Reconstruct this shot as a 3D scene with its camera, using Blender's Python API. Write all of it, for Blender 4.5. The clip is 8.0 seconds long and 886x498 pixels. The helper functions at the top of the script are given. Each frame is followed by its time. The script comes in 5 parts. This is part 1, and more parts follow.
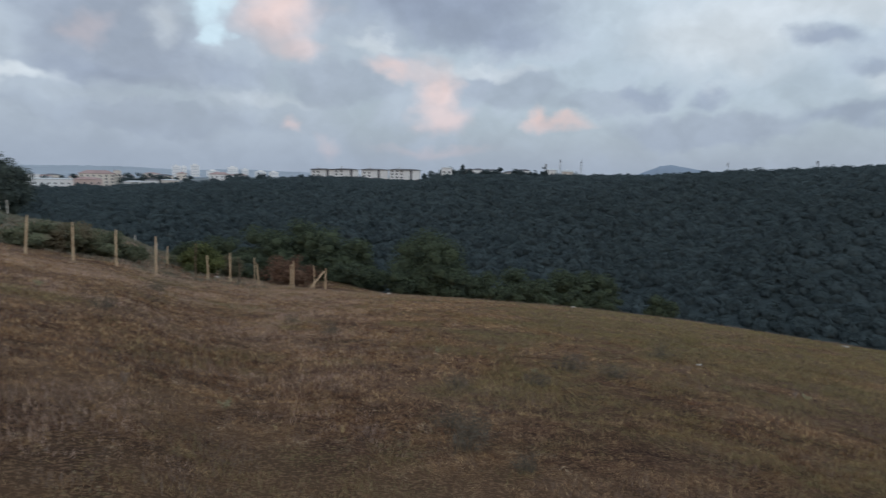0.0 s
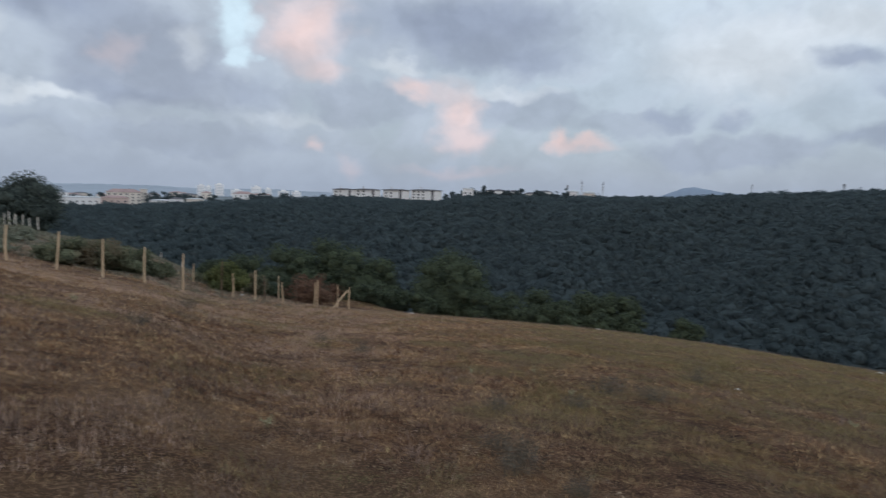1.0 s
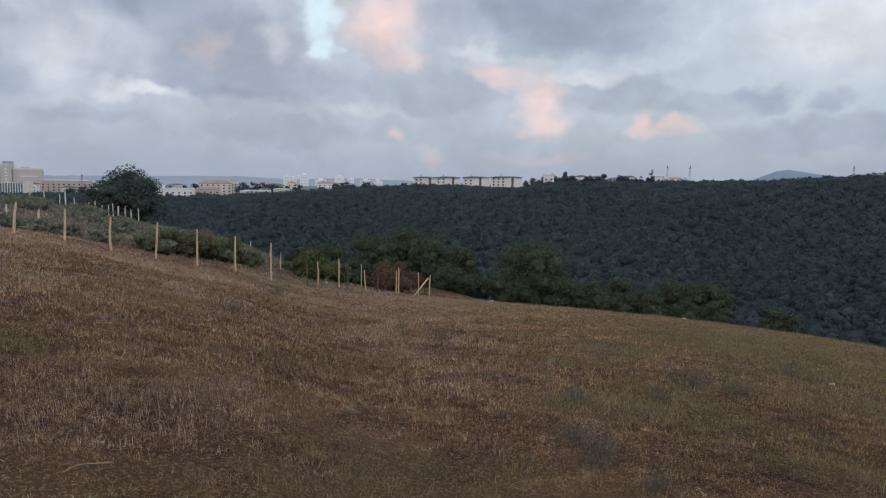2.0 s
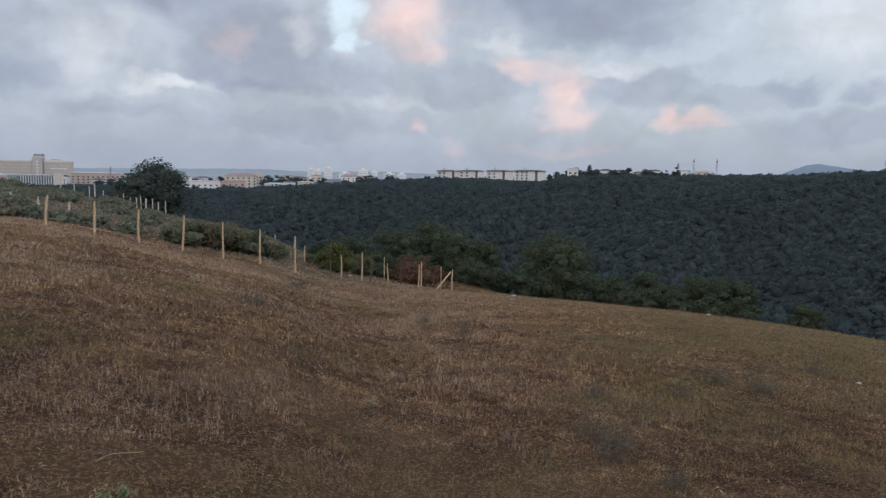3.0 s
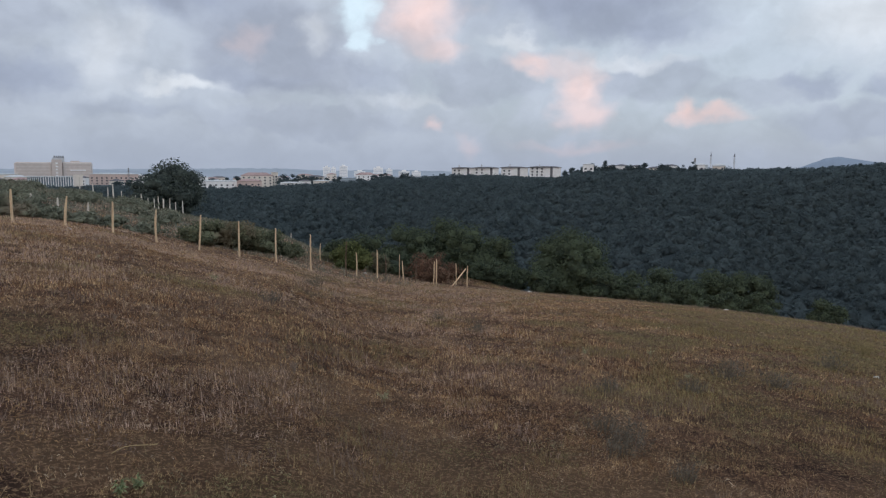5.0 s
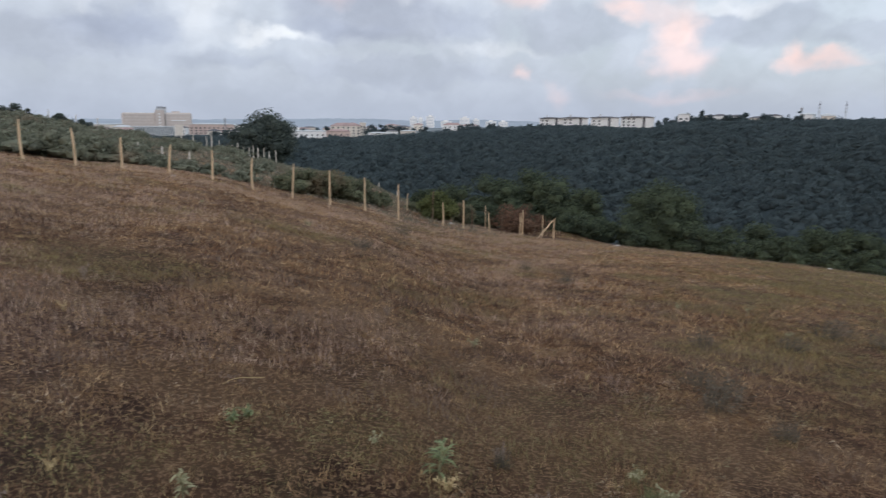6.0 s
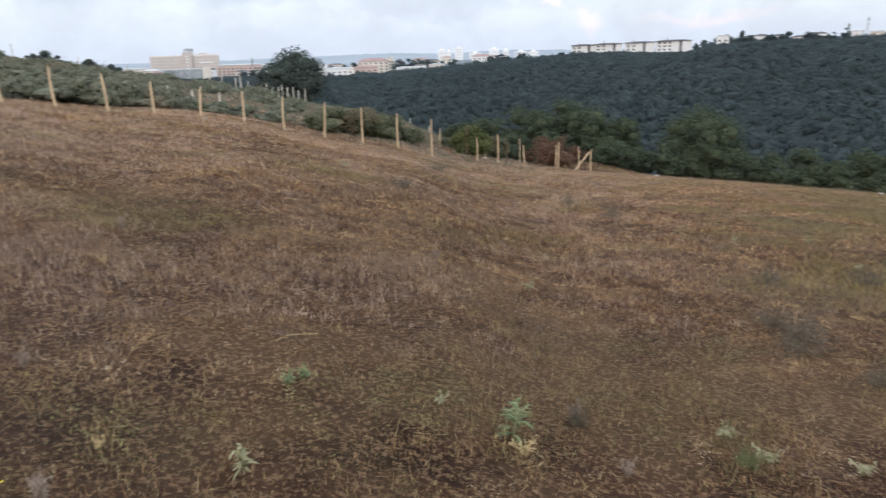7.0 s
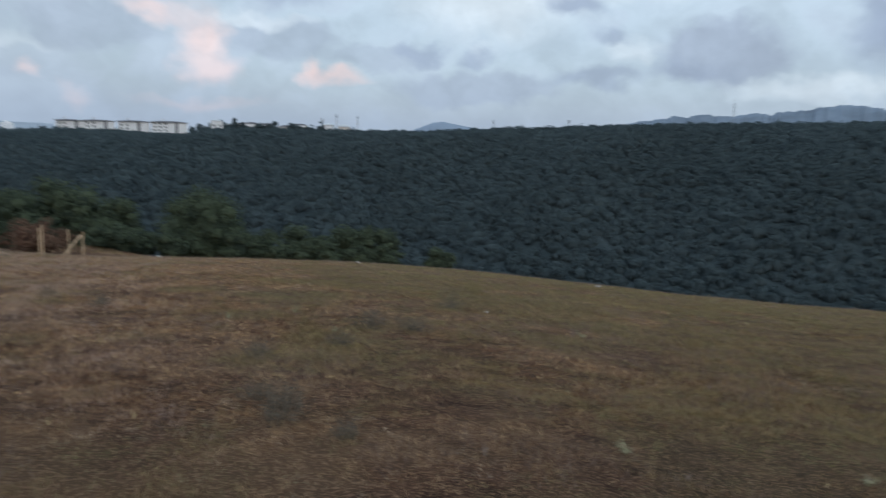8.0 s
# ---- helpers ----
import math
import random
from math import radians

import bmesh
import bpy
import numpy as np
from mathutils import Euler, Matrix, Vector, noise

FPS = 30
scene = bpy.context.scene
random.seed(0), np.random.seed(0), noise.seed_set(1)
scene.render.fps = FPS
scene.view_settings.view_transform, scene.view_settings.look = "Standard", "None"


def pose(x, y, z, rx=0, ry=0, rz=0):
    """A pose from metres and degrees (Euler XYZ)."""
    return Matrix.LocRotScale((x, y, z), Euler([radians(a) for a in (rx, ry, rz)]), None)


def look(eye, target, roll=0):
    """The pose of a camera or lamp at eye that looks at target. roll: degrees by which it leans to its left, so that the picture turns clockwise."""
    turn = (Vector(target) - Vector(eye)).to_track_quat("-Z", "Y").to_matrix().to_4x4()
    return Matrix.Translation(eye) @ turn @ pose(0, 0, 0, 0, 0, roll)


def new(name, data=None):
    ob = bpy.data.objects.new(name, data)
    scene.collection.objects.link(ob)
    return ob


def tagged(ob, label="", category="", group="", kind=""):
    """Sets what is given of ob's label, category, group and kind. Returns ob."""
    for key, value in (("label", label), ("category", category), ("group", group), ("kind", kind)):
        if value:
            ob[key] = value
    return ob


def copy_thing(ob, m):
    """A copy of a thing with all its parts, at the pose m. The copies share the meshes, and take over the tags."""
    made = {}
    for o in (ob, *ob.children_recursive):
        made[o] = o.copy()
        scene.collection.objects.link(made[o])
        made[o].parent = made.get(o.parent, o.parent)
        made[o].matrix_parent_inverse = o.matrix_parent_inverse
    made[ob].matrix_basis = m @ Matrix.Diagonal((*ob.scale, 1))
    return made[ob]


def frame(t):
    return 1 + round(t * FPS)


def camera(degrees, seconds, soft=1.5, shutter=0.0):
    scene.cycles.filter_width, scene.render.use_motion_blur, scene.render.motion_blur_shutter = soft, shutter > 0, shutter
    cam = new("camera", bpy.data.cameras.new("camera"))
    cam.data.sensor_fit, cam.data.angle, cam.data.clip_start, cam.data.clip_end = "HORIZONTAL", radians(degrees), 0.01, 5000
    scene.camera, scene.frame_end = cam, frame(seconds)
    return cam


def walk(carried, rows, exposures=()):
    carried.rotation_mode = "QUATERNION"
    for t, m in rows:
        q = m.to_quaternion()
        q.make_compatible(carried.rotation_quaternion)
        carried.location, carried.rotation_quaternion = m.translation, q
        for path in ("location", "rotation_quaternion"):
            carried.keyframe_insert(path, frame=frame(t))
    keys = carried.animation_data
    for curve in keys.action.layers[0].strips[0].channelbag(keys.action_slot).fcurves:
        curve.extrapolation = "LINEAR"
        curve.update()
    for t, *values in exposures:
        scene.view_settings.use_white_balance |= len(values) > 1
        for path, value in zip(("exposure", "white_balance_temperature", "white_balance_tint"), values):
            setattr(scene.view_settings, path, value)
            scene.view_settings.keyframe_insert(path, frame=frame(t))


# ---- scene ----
FOV = 64.97
cam = camera(FOV, 8.0, soft=1.2, shutter=0.2)
# seconds, x, y, z, yaw, pitch, roll
ROWS = [
    (0.0, -0.000, -0.000, 1.550, 0.00, -6.23, -1.43),
    (0.2, -0.023, 0.013, 1.547, -5.15, -6.57, -1.82),
    (0.5, -0.057, 0.032, 1.542, -6.74, -6.66, -1.94),
    (0.7, -0.127, 0.056, 1.526, -3.54, -6.39, -1.28),
    (1.0, -0.233, 0.094, 1.502, 1.73, -4.59, -1.79),
    (1.2, -0.225, 0.080, 1.512, 7.09, -4.34, 0.00),
    (2.3, -0.179, 0.008, 1.567, 8.31, -6.09, -0.95),
    (2.5, -0.170, -0.006, 1.577, 7.34, -5.69, -1.20),
    (2.7, -0.172, -0.017, 1.582, 7.38, -5.55, -1.27),
    (3.0, -0.175, -0.033, 1.590, 10.19, -6.36, -1.10),
    (3.2, -0.165, 0.000, 1.574, 11.92, -6.33, 0.24),
    (3.5, -0.158, 0.050, 1.552, 14.12, -6.30, 0.00),
    (3.8, -0.118, 0.044, 1.554, 13.21, -6.41, -0.41),
    (4.0, -0.117, -0.008, 1.571, 11.66, -6.97, -0.40),
    (4.2, -0.117, -0.023, 1.573, 9.99, -6.69, -1.85),
    (5.3, -0.114, -0.102, 1.582, 12.83, -6.59, 0.83),
    (5.5, -0.114, -0.117, 1.583, 14.20, -7.43, 1.13),
    (5.8, -0.158, -0.091, 1.561, 15.24, -9.57, -0.31),
    (6.0, -0.188, -0.074, 1.545, 18.46, -10.66, -0.43),
    (6.2, -0.248, -0.019, 1.538, 23.50, -11.28, 1.57),
    (6.5, -0.337, 0.063, 1.528, 26.30, -12.80, 3.53),
    (6.8, -0.412, 0.156, 1.518, 24.60, -14.65, 2.36),
    (7.0, -0.462, 0.218, 1.511, 20.73, -15.93, 1.71),
    (7.2, -0.432, 0.249, 1.530, 13.37, -15.03, 1.75),
    (7.5, -0.386, 0.295, 1.558, 4.48, -11.44, 0.90),
    (7.7, -0.314, 0.306, 1.542, -2.87, -9.33, 1.13),
    (7.8, -0.278, 0.311, 1.534, -8.57, -8.54, 0.64),
    (8.0, -0.205, 0.321, 1.518, -18.07, -9.30, -2.13),
]
EXPOSURES = [(0.0, -0.17, 6350, 6), (0.5, -0.08, 6250, 7), (1.0, -0.12, 6350, 8), (2.5, -0.05, 6600, 10), (3.5, -0.05, 6550, 10), (5.5, -0.03, 6500, 10), (6.0, 0.22, 6650, 10), (6.5, 0.40, 6750, 10), (7.0, 0.84, 6800, 9), (7.5, 0.74, 6500, 8), (8.0, 0.05, 6100, 4)]
walk(cam, [(t, pose(x, y, z, 90 + pitch, roll, yaw)) for t, x, y, z, yaw, pitch, roll in ROWS], EXPOSURES)


# ---- small helpers ----
def lin(r, g, b):
    """Linear colour from 0-255 display values."""
    return tuple(((c / 255 + 0.055) / 1.055) ** 2.4 if c > 10.3 else c / 255 / 12.92 for c in (r, g, b)) + (1.0,)


class Tree:
    """Shorthand for building a node tree."""

    def __init__(self, tree):
        self.t = tree
        tree.nodes.clear()

    def n(self, kind, operation="", data_type="", interpolation="", sky="", clamp=False, ins=None):
        node = self.t.nodes.new(kind)
        if operation:
            node.operation = operation
        if data_type:
            node.data_type = data_type
        if interpolation:
            node.interpolation_type = interpolation
        if sky:
            node.sky_type, node.sun_disc = sky, False
        if clamp:
            node.use_clamp = True
        for key, value in (ins or {}).items():
            self.set(node, key, value)
        return node

    def set(self, node, key, value):
        sock = node.inputs[key]
        if isinstance(value, bpy.types.NodeSocket):
            self.t.links.new(value, sock)
        else:
            sock.default_value = value

    def math(self, op, a, b=0.0, clamp=False):
        m = self.n("ShaderNodeMath", operation=op, clamp=clamp)
        self.set(m, 0, a)
        self.set(m, 1, b)
        return m.outputs[0]

    def vmath(self, op, a, b=(0, 0, 0)):
        m = self.n("ShaderNodeVectorMath", operation=op)
        self.set(m, 0, a)
        self.set(m, 1, b)
        return m.outputs["Value"] if op == "LENGTH" else m.outputs[0]

    def mix(self, f, a, b):
        m = self.n("ShaderNodeMix", data_type="RGBA")
        self.set(m, 0, f)
        self.set(m, 6, a)
        self.set(m, 7, b)
        return m.outputs[2]

    def ramp(self, x, lo, hi, out_lo=0.0, out_hi=1.0, soft=True):
        m = self.n("ShaderNodeMapRange", interpolation="SMOOTHSTEP" if soft else "LINEAR")
        for i, v in enumerate((x, lo, hi, out_lo, out_hi)):
            self.set(m, i, v)
        return m.outputs[0]

    def noise(self, vec, scale, detail=4.0, rough=0.55, colour=False):
        m = self.n("ShaderNodeTexNoise")
        self.set(m, "Vector", vec)
        for k, v in (("Scale", scale), ("Detail", detail), ("Roughness", rough)):
            self.set(m, k, v)
        return m.outputs["Color" if colour else "Fac"]


# ---- world: dusk sky with broken cloud ----
SUN_AZ, SUN_EL = 165.0, 14.0      # degrees to the left of north (y), and up
world = bpy.data.worlds.new("dusk_sky")
scene.world = world
world.use_nodes = True
w = Tree(world.node_tree)
sky = w.n("ShaderNodeTexSky", sky="NISHITA")
sky.sun_elevation, sky.sun_rotation = radians(SUN_EL), radians(-SUN_AZ)
direction = w.n("ShaderNodeTexCoord").outputs["Generated"]
unit = w.vmath("NORMALIZE", direction)
sep = w.n("ShaderNodeSeparateXYZ", ins={0: unit})
azim = w.math("MULTIPLY", w.math("ARCTAN2", w.math("MULTIPLY", sep.outputs[0], -1.0), sep.outputs[1]), 57.2958)
elev = w.math("MULTIPLY", w.math("ARCSINE", sep.outputs[2]), 57.2958)
# the cloud deck: places are warped at two scales, so that the edges billow
flat = w.n("ShaderNodeCombineXYZ", ins={0: azim, 1: w.math("MULTIPLY", elev, 1.2), 2: 3.7}).outputs[0]
wide_warp = w.vmath("MULTIPLY", w.vmath("SUBTRACT", w.noise(flat, 0.16, 3.0, 0.5, True), (0.5, 0.5, 0.5)), (5.0, 2.8, 0.0))
curl = w.vmath("MULTIPLY", w.vmath("SUBTRACT", w.noise(flat, 0.42, 4.0, 0.5, True), (0.5, 0.5, 0.5)), (3.4, 2.4, 0.0))
warp = w.vmath("ADD", wide_warp, curl)
place = w.vmath("ADD", w.n("ShaderNodeCombineXYZ", ins={0: azim, 1: elev, 2: 0.0}).outputs[0], warp)
billow = w.noise(w.vmath("ADD", flat, wide_warp), 0.22, 4.0, 0.5)
fine = w.noise(w.vmath("ADD", flat, curl), 0.9, 3.0, 0.5)

clear = w.n("ShaderNodeMix", data_type="RGBA", ins={0: 0.88, 6: w.vmath("SCALE", sky.outputs[0])}).outputs[2]
scale_node = clear.node.inputs[6].links[0].from_node
scale_node.inputs["Scale"].default_value = 0.11
high = w.mix(w.ramp(elev, 2.0, 24.0), lin(170, 180, 196), lin(222, 232, 241))
w.set(clear.node, 7, high)
# a grey veil, thicker to the left
veil = w.ramp(w.math("ADD", billow, w.math("MULTIPLY", w.ramp(azim, -16.0, 24.0), 0.30)), 0.50, 0.74)
colour = w.mix(w.math("MULTIPLY", veil, 0.8), clear, lin(173, 182, 196))
# single cloud bodies: azimuth, elevation, half width, half height, strength
GREY = [(24.6, 9.4, 6.4, 3.8, 0.95), (20.4, 7.2, 4.2, 1.6, 0.7), (8.6, 6.8, 4.6, 1.7, 0.5), (-4.6, 7.0, 5.0, 1.8, 0.6), (-20.4, 3.9, 7.0, 1.5, 0.75),
        (-39.0, 6.7, 5.0, 2.3, 0.95), (22.0, 3.6, 9.0, 1.2, 0.5), (43.0, 10.5, 3.2, 2.4, 0.6), (47.0, 5.2, 5.0, 2.0, 0.6), (-12.5, 5.8, 4.0, 1.0, 0.5)]
SHADE = [(31.2, 13.0, 6.0, 2.1, 0.95), (0.2, 13.3, 10.8, 3.0, 1.0), (-4.0, 10.9, 6.0, 1.3, 0.8), (42.6, 6.2, 4.2, 1.6, 0.85), (16.0, 7.2, 2.7, 1.3, 0.45), (26.5, 6.9, 4.6, 0.8, 0.5),
         (-27.6, 10.0, 3.2, 0.9, 0.85), (-30.8, 8.1, 1.8, 0.7, 0.7), (-15.9, 6.3, 1.2, 0.9, 0.75), (-19.9, 6.2, 1.4, 0.8, 0.7), (-49.6, 9.0, 2.4, 3.5, 0.9), (-29.5, 4.9, 4.4, 0.8, 0.7), (-37.0, 5.6, 3.6, 0.8, 0.6), (35.0, 4.4, 6.0, 0.7, 0.4)]
PALE = [(37.4, 8.0, 2.3, 2.6, 0.5), (34.6, 10.0, 1.2, 2.6, 0.3), (31.0, 6.1, 4.0, 0.55, 0.85), (44.8, 8.6, 1.3, 2.0, 0.4), (21.4, 10.6, 1.7, 1.5, 0.55), (5.8, 9.8, 2.0, 0.7, 0.7),
        (-2.6, 8.4, 5.2, 0.6, 0.6), (-21.0, 10.2, 6.5, 3.0, 0.85), (-32.0, 7.0, 2.4, 1.0, 0.5), (-46.0, 4.4, 6.0, 0.9, 0.7), (14.0, 5.4, 3.6, 0.5, 0.35), (-30.0, 12.5, 14.0, 1.8, 0.7)]
GAPS = [(18.0, 12.8, 2.1, 2.2, 1.0), (17.4, 10.0, 1.3, 1.1, 0.9)]
PINK = [(12.9, 12.4, 3.0, 3.1, 1.0), (11.4, 9.2, 1.8, 0.9, 0.6), (4.5, 8.4, 2.1, 0.8, 0.8), (1.4, 6.5, 1.7, 2.6, 0.9), (0.4, 4.3, 2.5, 0.9, 0.7), (-7.7, 4.7, 0.8, 0.9, 1.0),
        (-9.6, 4.2, 2.5, 0.6, 0.85), (12.4, 3.5, 0.9, 0.6, 0.7), (9.7, 1.9, 1.5, 0.9, 0.55), (0.3, 1.9, 4.4, 0.55, 0.5), (26.4, 9.8, 1.8, 0.9, 0.3)]
for bodies, col, soft_edge in ((GREY, (157, 166, 183), 0.36), (GAPS, (202, 221, 234), 0.45), (PALE, (210, 216, 224), 0.8), (SHADE, (148, 158, 178), 0.75), (PINK, (230, 204, 201), 1.0)):
    for az, el, rx, ry, power in bodies:
        off = w.vmath("MULTIPLY", w.vmath("SUBTRACT", place, (az, el, 0.0)), (1 / rx, 1 / ry, 0.0))
        body = w.ramp(w.vmath("LENGTH", off), 1.0 + soft_edge * 0.5, 1.0 - soft_edge)
        colour = w.mix(w.math("MULTIPLY", body, power * (0.85 if bodies is PINK else 1.0)), colour, lin(*col))
# light and shade within the clouds
relief = w.math("MULTIPLY", w.ramp(billow, 0.34, 0.66, 0.92, 1.08), w.ramp(fine, 0.3, 0.7, 0.975, 1.025))
colour = w.vmath("MULTIPLY", colour, w.n("ShaderNodeCombineXYZ", ins={0: relief, 1: relief, 2: relief}).outputs[0])
haze = w.ramp(elev, 5.5, -0.5)
colour = w.mix(w.math("MULTIPLY", haze, 0.7), colour, lin(150, 160, 179))
back = w.n("ShaderNodeBackground", ins={0: colour, 1: 1.18})
w.n("ShaderNodeOutputWorld", ins={0: back.outputs[0]})

sun_data = bpy.data.lights.new("sun", "SUN")
sun_data.energy, sun_data.angle, sun_data.color = 0.55, radians(30), (1.0, 0.80, 0.66)
sun = new("sun", sun_data)
sun_from = Vector((-math.sin(radians(SUN_AZ)) * math.cos(radians(SUN_EL)), math.cos(radians(SUN_AZ)) * math.cos(radians(SUN_EL)), math.sin(radians(SUN_EL))))
sun.matrix_world = look(sun_from * 50, (0, 0, 0))


# ---- materials ----
def material(name, build, rough=0.8, metal=0.0, spec=0.3, through_leaf=0.0):
    """build(tree, object coordinates) returns the colour, or the colour and a bump height with its distance."""
    mat = bpy.data.materials.new(name)
    mat.use_nodes = True
    t = Tree(mat.node_tree)
    co = t.n("ShaderNodeTexCoord").outputs["Object"]
    made = build(t, co)
    col, height, depth = made if isinstance(made, tuple) and len(made) == 3 and not isinstance(made[0], float) else (made, None, 0)
    bsdf = t.n("ShaderNodeBsdfPrincipled", ins={"Base Color": col, "Roughness": rough, "Metallic": metal, "Specular IOR Level": spec})
    if height is not None:
        bump = t.n("ShaderNodeBump", ins={"Height": height, "Distance": depth, "Strength": 1.0})
        t.set(bsdf, "Normal", bump.outputs[0])
    surface = bsdf.outputs[0]
    if through_leaf:
        # light that passes through thin leaves
        passed = t.n("ShaderNodeBsdfTranslucent", ins={"Color": col})
        surface = t.n("ShaderNodeMixShader", ins={0: through_leaf, 1: surface, 2: passed.outputs[0]}).outputs[0]
    t.n("ShaderNodeOutputMaterial", ins={0: surface})
    return mat


def island(t):
    return t.n("ShaderNodeNewGeometry").outputs["Random Per Island"]


def each(t):
    return t.n("ShaderNodeObjectInfo").outputs["Random"]


def world_place(t):
    return t.n("ShaderNodeNewGeometry").outputs["Position"]


def field_tint(t):
    """The patchwork of the dry meadow: straw, brown stalks, mauve dead heads and some green."""
    p = world_place(t)
    broad = t.noise(p, 0.22, 3.0)
    mid = t.noise(t.vmath("ADD", p, (31.0, 7.0, 0.0)), 0.75, 4.0, 0.6)
    small = t.noise(t.vmath("ADD", p, (3.0, 57.0, 0.0)), 2.3, 4.0, 0.65)
    green = t.noise(t.vmath("ADD", p, (13.0, 91.0, 0.0)), 0.33, 4.0, 0.6)
    xyz = t.n("ShaderNodeSeparateXYZ", ins={0: p})
    # more green growth on the lower, damper side of the meadow
    green = t.math("ADD", green, t.ramp(t.math("SUBTRACT", xyz.outputs[0], t.math("MULTIPLY", xyz.outputs[1], 0.12)), -4.0, 5.0, -0.02, 0.19))
    return p, broad, mid, small, green


def soil(t, co):
    p, broad, mid, small, green = field_tint(t)
    tiny = t.noise(p, 34.0, 6.0, 0.75)
    col = t.mix(t.ramp(small, 0.40, 0.60), (0.043, 0.022, 0.015, 1), (0.104, 0.055, 0.035, 1))
    col = t.mix(t.ramp(mid, 0.44, 0.62, 0, 0.7), col, (0.17, 0.105, 0.062, 1))
    col = t.mix(t.ramp(broad, 0.52, 0.64, 0, 0.4), col, (0.11, 0.068, 0.058, 1))
    col = t.mix(t.ramp(green, 0.56, 0.70, 0, 0.4), col, (0.090, 0.074, 0.040, 1))
    col = t.mix(t.ramp(tiny, 0.50, 0.60, 0, 0.75), col, (0.38, 0.235, 0.142, 1))
    return col, t.math("ADD", tiny, t.math("MULTIPLY", small, 2.0)), 0.05


def dry_grass(t, co):
    p, broad, mid, small, green = field_tint(t)
    rnd = island(t)
    tuft = t.noise(t.vmath("ADD", p, (5.0, 5.0, 0.0)), 5.0, 3.0, 0.6)
    v = rnd
    for layer, weight in ((t.noise(p, 13.0, 2.0), 1.3), (tuft, 1.9), (small, 1.2), (mid, 0.9)):
        v = t.math("ADD", v, t.math("MULTIPLY", t.math("SUBTRACT", layer, 0.5), weight))
    dark = t.mix(t.ramp(broad, 0.44, 0.58), (0.100, 0.046, 0.029, 1), (0.104, 0.062, 0.053, 1))
    middle = t.mix(t.ramp(broad, 0.44, 0.58), (0.37, 0.200, 0.108, 1), (0.335, 0.206, 0.148, 1))
    col = t.mix(t.ramp(v, 0.15, 0.55), dark, middle)
    col = t.mix(t.ramp(v, 0.58, 0.92), col, (0.78, 0.545, 0.315, 1))
    greens = t.math("MULTIPLY", t.ramp(green, 0.52, 0.64), t.ramp(v, 0.2, 0.8, 0.3, 0.8))
    return t.mix(greens, col, t.mix(rnd, (0.13, 0.118, 0.048, 1), (0.40, 0.345, 0.16, 1)))


def forb(t, co):
    """Ochre, bleached, grey-green and mauve-brown plants, in drifts."""
    p, broad, mid, small, green = field_tint(t)
    rnd = island(t)
    kind_a = t.noise(t.vmath("ADD", p, (71.0, 3.0, 0.0)), 3.2, 2.0)
    kind_b = t.noise(t.vmath("ADD", p, (9.0, 44.0, 0.0)), 2.4, 2.0)
    col = t.mix(rnd, (0.17, 0.092, 0.052, 1), (0.54, 0.34, 0.175, 1))
    col = t.mix(t.ramp(kind_a, 0.52, 0.60), col, t.mix(rnd, (0.30, 0.215, 0.155, 1), (0.78, 0.60, 0.44, 1)))
    col = t.mix(t.ramp(kind_b, 0.54, 0.62), col, t.mix(rnd, (0.15, 0.105, 0.090, 1), (0.36, 0.265, 0.23, 1)))
    return t.mix(t.ramp(green, 0.50, 0.62, 0, 0.85), col, t.mix(rnd, (0.085, 0.080, 0.040, 1), (0.36, 0.33, 0.155, 1)))


def leaves(dark, light, warm=None):
    def build(t, co):
        rnd = island(t)
        p = world_place(t)
        col = t.mix(t.ramp(t.math("ADD", t.math("MULTIPLY", rnd, 0.6), t.math("MULTIPLY", t.noise(p, 0.9, 4.0), 0.6)), 0.3, 0.9), dark, light)
        if warm:
            col = t.mix(t.ramp(t.noise(p, 0.45, 3.0), 0.55, 0.72, 0, 0.8), col, warm)
        return col
    return build


def yellowing(t, co):
    """Ochre and straw shoots with greener tips in patches."""
    p = world_place(t)
    v = t.math("ADD", t.math("MULTIPLY", island(t), 0.6), t.math("MULTIPLY", t.noise(p, 22.0, 4.0), 0.7))
    col = t.mix(t.ramp(v, 0.35, 0.95), (0.20, 0.125, 0.045, 1), (0.66, 0.47, 0.20, 1))
    return t.mix(t.ramp(t.noise(t.vmath("ADD", p, (2.0, 9.0, 4.0)), 9.0, 3.0), 0.50, 0.60, 0, 0.85), col, t.mix(island(t), (0.26, 0.25, 0.06, 1), (0.58, 0.55, 0.18, 1)))


def litter(t, co):
    rnd = island(t)
    col = t.mix(t.ramp(rnd, 0.1, 0.6), (0.12, 0.066, 0.042, 1), (0.36, 0.235, 0.15, 1))
    return t.mix(t.ramp(rnd, 0.62, 0.95), col, (0.86, 0.66, 0.46, 1))


def canopy(t, co):
    p = world_place(t)
    rnd = island(t)
    tree_tone = t.noise(p, 0.10, 3.0, 0.6)
    # leaf tones are shifted to blue-grey, with distance haze mixed in
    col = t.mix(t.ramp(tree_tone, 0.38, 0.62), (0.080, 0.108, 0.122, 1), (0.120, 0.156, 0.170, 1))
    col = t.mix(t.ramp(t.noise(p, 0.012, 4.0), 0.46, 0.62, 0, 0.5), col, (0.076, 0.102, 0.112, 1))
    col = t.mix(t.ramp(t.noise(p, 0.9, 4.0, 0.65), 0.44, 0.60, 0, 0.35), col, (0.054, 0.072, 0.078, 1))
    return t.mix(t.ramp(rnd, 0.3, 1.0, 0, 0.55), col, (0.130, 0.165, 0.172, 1))


